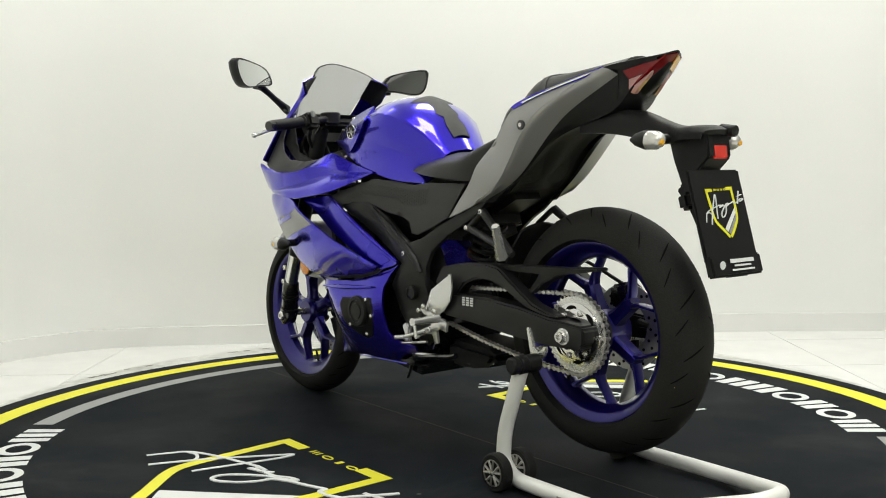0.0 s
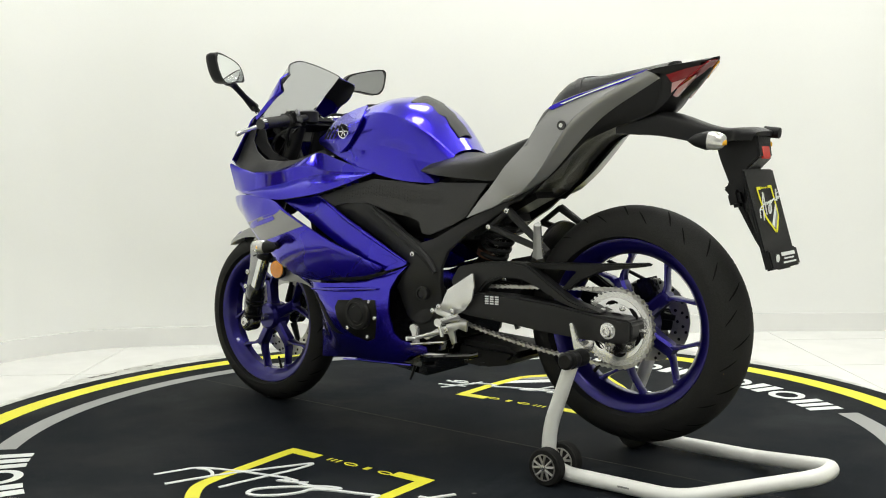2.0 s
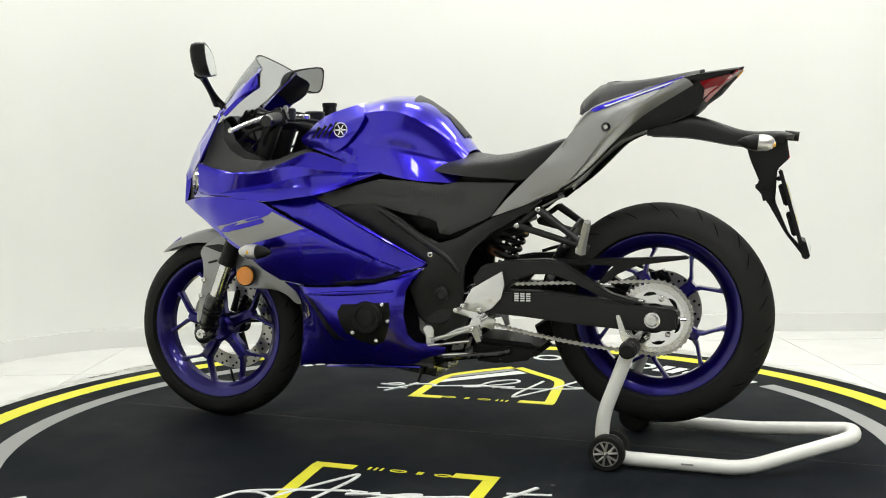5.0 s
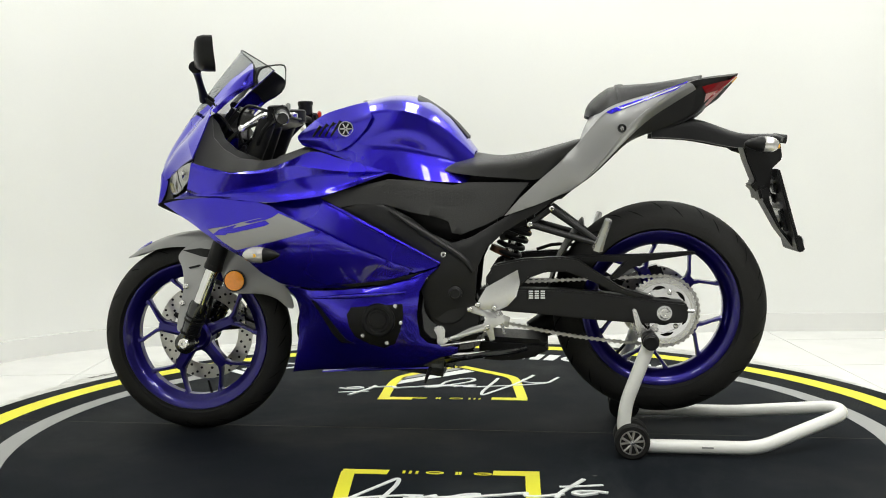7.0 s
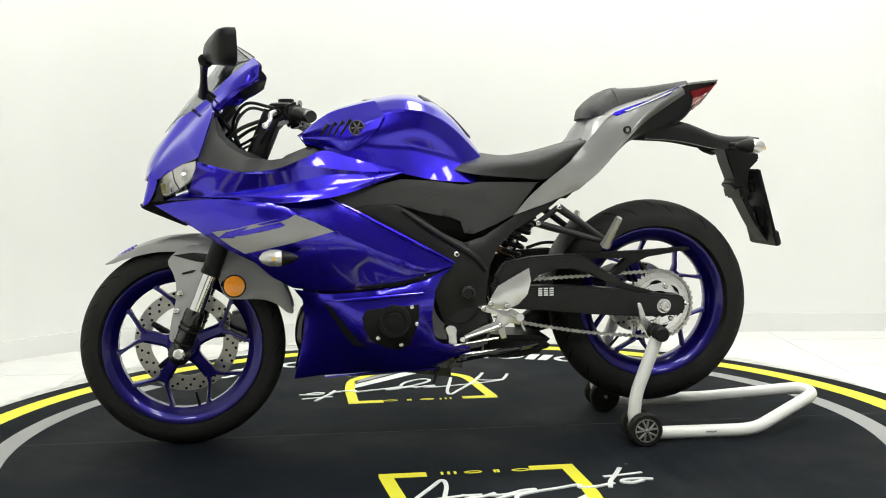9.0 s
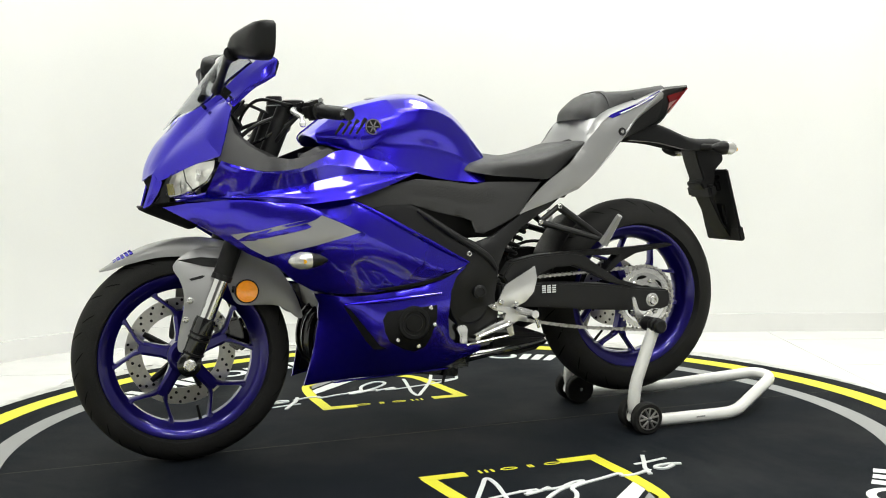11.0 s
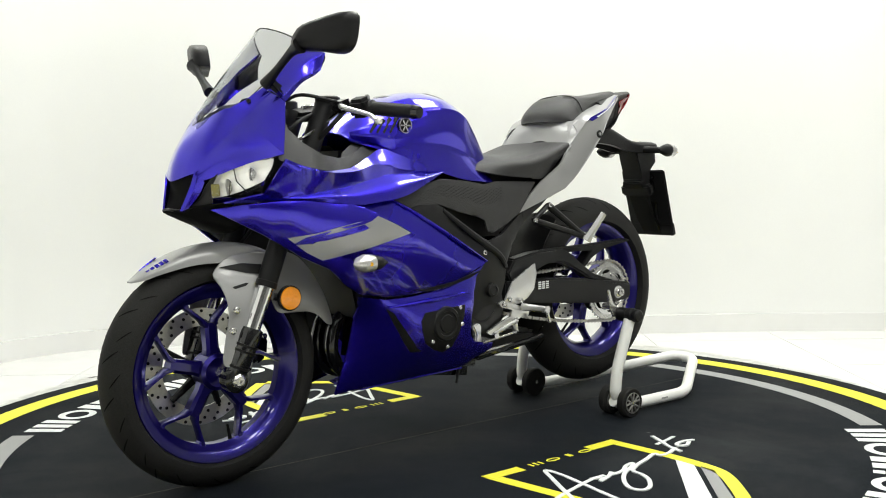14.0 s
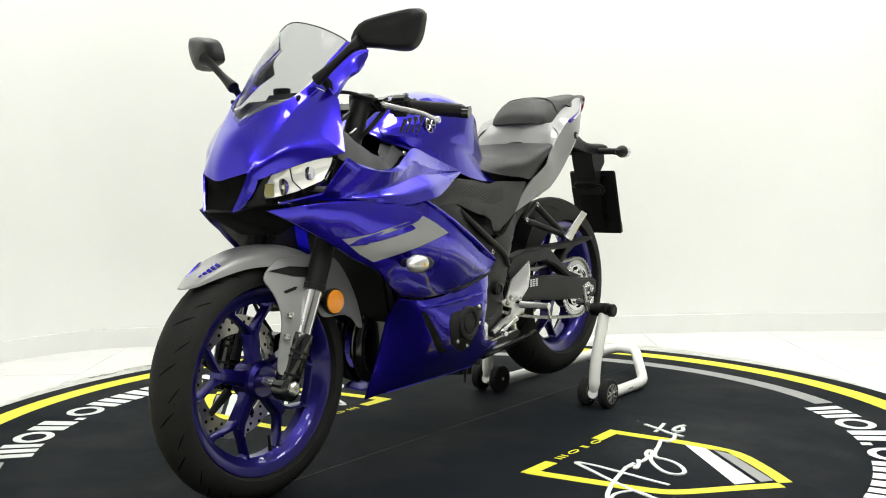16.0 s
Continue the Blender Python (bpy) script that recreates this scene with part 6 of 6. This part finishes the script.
        part("peg_feeler", tube([peg1 + Vector((0, -0.006 * s, 0)), peg1 + Vector((-0.012, -0.004 * s, -0.038))], 0.0045, 8), M_STEEL, pegp)
        for q in ((-0.085, 0.387), (-0.106, 0.4), (-0.153, 0.391), (-0.132, 0.337)):
            bolt(heel, q[0], 0.174 * s, q[1], 0.0075, M_STEEL, s)
    # sticker on the arm
    st = part("sticker", slab([(-0.242, 0.442), (-0.297, 0.443), (-0.296, 0.414), (-0.242, 0.413)], 0.1502, 0.1509, 0), M_BLACK, bike, "small white and black label")
    x0, z0 = (-0.245, 0.439)
    for j in range(4):
        for i in range(3):
            part("white_bar", block((0.012, 0.0008, 0.0042), pose(x0 - 0.009 - 0.0165 * i, 0.1513, z0 - 0.003 - 0.0062 * j), 0), M_WHITE, st)
    guard = part("chain_guard", slab([(-0.316, 0.528), (-0.436, 0.532), (-0.581, 0.536), (-0.707, 0.543), (-0.713, 0.536), (-0.63, 0.524), (-0.581, 0.517), (-0.525, 0.492), (-0.494, 0.466), (-0.472, 0.467), (-0.501, 0.499), (-0.517, 0.515), (-0.436, 0.516), (-0.34, 0.517)], 0.085, 0.125, 0.003), M_BLACK, bike, "black plastic chain guard")
    # engine
    eng = part("engine", block((0.34, 0.26, 0.27), pose(0.12, 0, 0.335, 0, -8), 0.03), M_GLOSS, bike, "black engine block")
    part("cylinder_block", block((0.20, 0.24, 0.24), pose(0.25, 0, 0.50, 0, 25), 0.02), M_FRAME, eng)
    part("crankcase_cover", lathe([(0.07, 0.10), (0.07, 0.135), (0.055, 0.15), (0.001, 0.152)], (-0.02, 0, 0.40), 36), M_FRAME, eng)
    part("gearbox_case", slab([(0.024, 0.458), (-0.097, 0.44), (-0.128, 0.359), (-0.103, 0.261), (-0.014, 0.23), (0.051, 0.263), (0.065, 0.361)], -0.12, 0.125, 0.015), M_GLOSS, eng)
    part("sprocket_cover", slab([(-0.015, 0.387), (-0.095, 0.381), (-0.12, 0.352), (-0.107, 0.313), (-0.038, 0.301), (-0.006, 0.331)], 0.10, 0.142, 0.012), M_FRAME, eng)
    part("airbox", block((0.50, 0.21, 0.19), pose(0.06, 0, 0.675), 0.03), M_BLACK, bike)
    part("under_seat_tray", block((0.32, 0.18, 0.12), pose(-0.22, 0, 0.70, 0, 26), 0.045), M_BLACK, bike)
    part("tank_base", block((0.34, 0.19, 0.08), pose(0.27, 0, 0.79), 0.025), M_BLACK, bike)
    part("seat_base", block((0.34, 0.20, 0.07), pose(-0.16, 0, 0.762, 0, 3), 0.02), M_BLACK, bike)
    part("battery_box", block((0.14, 0.15, 0.12), pose(-0.19, 0, 0.64, 0, 20), 0.025), M_BLACK, bike)
    part("inner_mudguard", patch([[(REAR[0] + r * math.cos(radians(a)), w, REAR[2] + r * math.sin(radians(a)) - 0.02 * (w / 0.08) ** 2) for w in (0, 0.05, 0.08)] for a, r in ((8, 0.325), (22, 0.328), (36, 0.333), (50, 0.342))], 0.006, 4), M_BLACK, bike, "black inner mudguard")
    shock = part("rear_shock", tube([(-0.188, 0.02, 0.524), (-0.225, 0.02, 0.623)], 0.016, 14), M_STEEL, bike, "rear shock with a black spring")
    coil = []
    a, b = Vector((-0.176, 0.02, 0.514)), Vector((-0.23, 0.02, 0.63))
    for i in range(90):
        t = i / 89
        p = a.lerp(b, t)
        ang = 2 * math.pi * 5.5 * t
        ax = (b - a).normalized()
        u = Vector((0, 1, 0))
        coil.append(p + 0.036 * (math.cos(ang) * u + math.sin(ang) * ax.cross(u)))
    part("spring", tube(coil, 0.0068, 8), M_BLACK, shock, "black coil spring")
    part("shock_collar", tube([(-0.171, 0.02, 0.548), (-0.164, 0.02, 0.531)], 0.034, 20), M_COPPER, shock)
    part("shock_label", block((0.008, 0.03, 0.03), pose(*(-0.247, 0.02, 0.601), 0, 20), 0.002), M_GOLD, shock)
    # gear linkage, side stand and pipes
    part("shift_rod", tube([(-0.001, 0.169, 0.284), (-0.126, 0.178, 0.303)], 0.0038, 8), M_STEEL, bike, "steel gear linkage rod")
    part("shift_arm", slab([(0.022, 0.332), (0.003, 0.341), (-0.013, 0.331), (-0.01, 0.303), (-0.013, 0.283), (0.0, 0.274), (0.013, 0.287), (0.009, 0.306)], 0.140, 0.155, 0.004), M_ALU, bike, "bare aluminium shift arm")
    part("side_stand", tube([(-0.013, 0.129, 0.24), (-0.093, 0.152, 0.254), (-0.204, 0.165, 0.27), (-0.243, 0.171, 0.28)], [0.014, 0.010, 0.009, 0.007], 10, smooth=3), M_GLOSS, bike, "black folded side stand")
    part("stand_spring", tube([(-0.021, 0.145, 0.254), (-0.14, 0.158, 0.264)], 0.006, 8), M_STEEL, bike)
    part("stand_peg", tube([(0.03, 0.108, 0.228), (0.042, 0.108, 0.196), (0.052, 0.113, 0.167)], [0.006, 0.005, 0.004], 8), M_BLACK, bike)
    ex = part("exhaust_box", slab([(-0.103, 0.299), (-0.289, 0.287), (-0.314, 0.27), (-0.28, 0.24), (-0.187, 0.224), (-0.103, 0.231)], -0.10, 0.09, 0.02), M_BLACK, bike, "black exhaust box under the engine")
    part("silencer", tube([(-0.25, -0.13, 0.28), (-0.36, -0.15, 0.33), (-0.56, -0.165, 0.42), (-0.585, -0.167, 0.43)], [0.03, 0.048, 0.05, 0.040], 20, smooth=3), M_BLACK, ex, "black silencer")
    cal = part("rear_caliper", slab([(-0.58, 0.478), (-0.632, 0.491), (-0.65, 0.45), (-0.615, 0.416), (-0.577, 0.429)], -0.115, -0.06, 0.008), M_GLOSS, bike, "black rear brake caliper")
    part("rear_hose", tube([(-0.6, -0.1, 0.476), (-0.46, -0.1, 0.531), (-0.338, -0.1, 0.55), (-0.269, -0.1, 0.534)], 0.005, 8, smooth=4), M_BLACK, cal)
    # spool on the swingarm
    for s in (1, -1):
        part("stand_spool", tube([(-0.557, 0.145 * s, 0.335), (-0.557, 0.175 * s, 0.335)], 0.010, 12), M_STEEL, bike)


BIKE = thing("motorcycle", "deep blue and grey sport motorcycle held on a rear stand", "motorcycle")
wheels(BIKE)
chain(BIKE)
front_end(BIKE)
cockpit(BIKE)
nose(BIKE)
fairing(BIKE)
body(BIKE)
chassis(BIKE)


# ---- the paddock stand ----
def paddock_stand():
    st = thing("paddock_stand", "white tubular rear paddock stand with small black wheels", "paddock stand")
    part("base_tube", bent([(-0.50, 0.213, 0.05), (-0.56, 0.213, 0.026), (-0.865, 0.210, 0.024), (-1.125, 0.045, 0.082), (-1.125, -0.045, 0.082), (-0.865, -0.210, 0.024), (-0.56, -0.213, 0.026), (-0.50, -0.213, 0.05)], 0.0185, 0.05), M_STAND, st, "white painted bent steel tube")
    for s in (1, -1):
        up = part("upright", bent([(-0.545, 0.213 * s, 0.03), (-0.508, 0.213 * s, 0.065), (-0.515, 0.213 * s, 0.14), (-0.578, 0.213 * s, 0.305)], 0.0185, 0.06), M_STAND, st, "white painted upright")
        hub = part("support_hub", lathe([(0.019, 0.165 * s), (0.022, 0.168 * s), (0.022, 0.20 * s), (0.021, 0.204 * s), (0.023, 0.208 * s), (0.023, 0.226 * s), (0.019, 0.229 * s), (0.021, 0.232 * s), (0.021, 0.246 * s), (0.016, 0.250 * s), (0.001, 0.250 * s)], (-0.580, 0, 0.312), 24), M_BLACK, up, "black plastic support hub")
        fork = part("hook", slab([(-0.566, 0.300), (-0.600, 0.330), (-0.606, 0.352), (-0.596, 0.350), (-0.578, 0.334), (-0.562, 0.345), (-0.545, 0.392), (-0.535, 0.390), (-0.548, 0.330)], 0.150 * s, 0.160 * s, 0.002), M_STEEL, up, "steel lifting hook")
        for y in (0.176, 0.252):
            c = (-0.530, y * s, 0.047)
            w = part("wheel", lathe([(0.030, -0.014), (0.043, -0.014), (0.047, -0.010), (0.047, 0.010), (0.043, 0.014), (0.030, 0.014)], c, 32), M_TYRE, st, "small black stand wheel")
            bm = bmesh.new()
            for k in range(5):
                a = radians(72 * k + 10)
                for off in (-0.28, 0.28):
                    tube([(c[0] + 0.006 * math.cos(a), c[1] + 0.0145 * s, c[2] + 0.006 * math.sin(a)), (c[0] + 0.031 * math.cos(a + off), c[1] + 0.0145 * s, c[2] + 0.031 * math.sin(a + off))], 0.0034, 6, bm=bm)
            part("wheel_spokes", bm, M_CHAIN, w, "grey star-shaped spokes")
            part("rim_ring", lathe([(0.030, 0.0135 * s), (0.033, 0.0135 * s), (0.033, 0.016 * s), (0.030, 0.016 * s)], c, 28, closed=True), M_CHAIN, w)
            part("wheel_cap", lathe([(0.007, 0.013 * s), (0.007, 0.018 * s), (0.001, 0.019 * s)], c, 12), M_STEEL, w)
        part("wheel_axle", tube([(-0.530, 0.16 * s, 0.047), (-0.530, 0.262 * s, 0.047)], 0.006, 10), M_STEEL, st)
    part("grey_bar", block((0.030, 0.001, 0.004), pose(-0.73, 0.2305, 0.028), 0), M_GREY, st, "small grey printed mark")
    return st


STAND = paddock_stand()


# ---- movement ----
def motions():
    """The turntable turns, and what stands on it turns with it."""
    turns = [(0, 127.19), (1.5, 136.8), (3.5, 149.87), (7, 172.78), (9, 186.11), (12.5, 209.2), (14.5, 222.24), (16, 232.09)]
    for ob, seat in ((TURNTABLE, pose(0, 0, 0)), (BIKE, pose(0, -0.009, 0, 0, 0, 1.66)), (STAND, pose(0, 0, 0))):
        walk(ob, [(t, pose(0, 0, 0, 0, 0, a) @ seat) for t, a in turns])


motions()
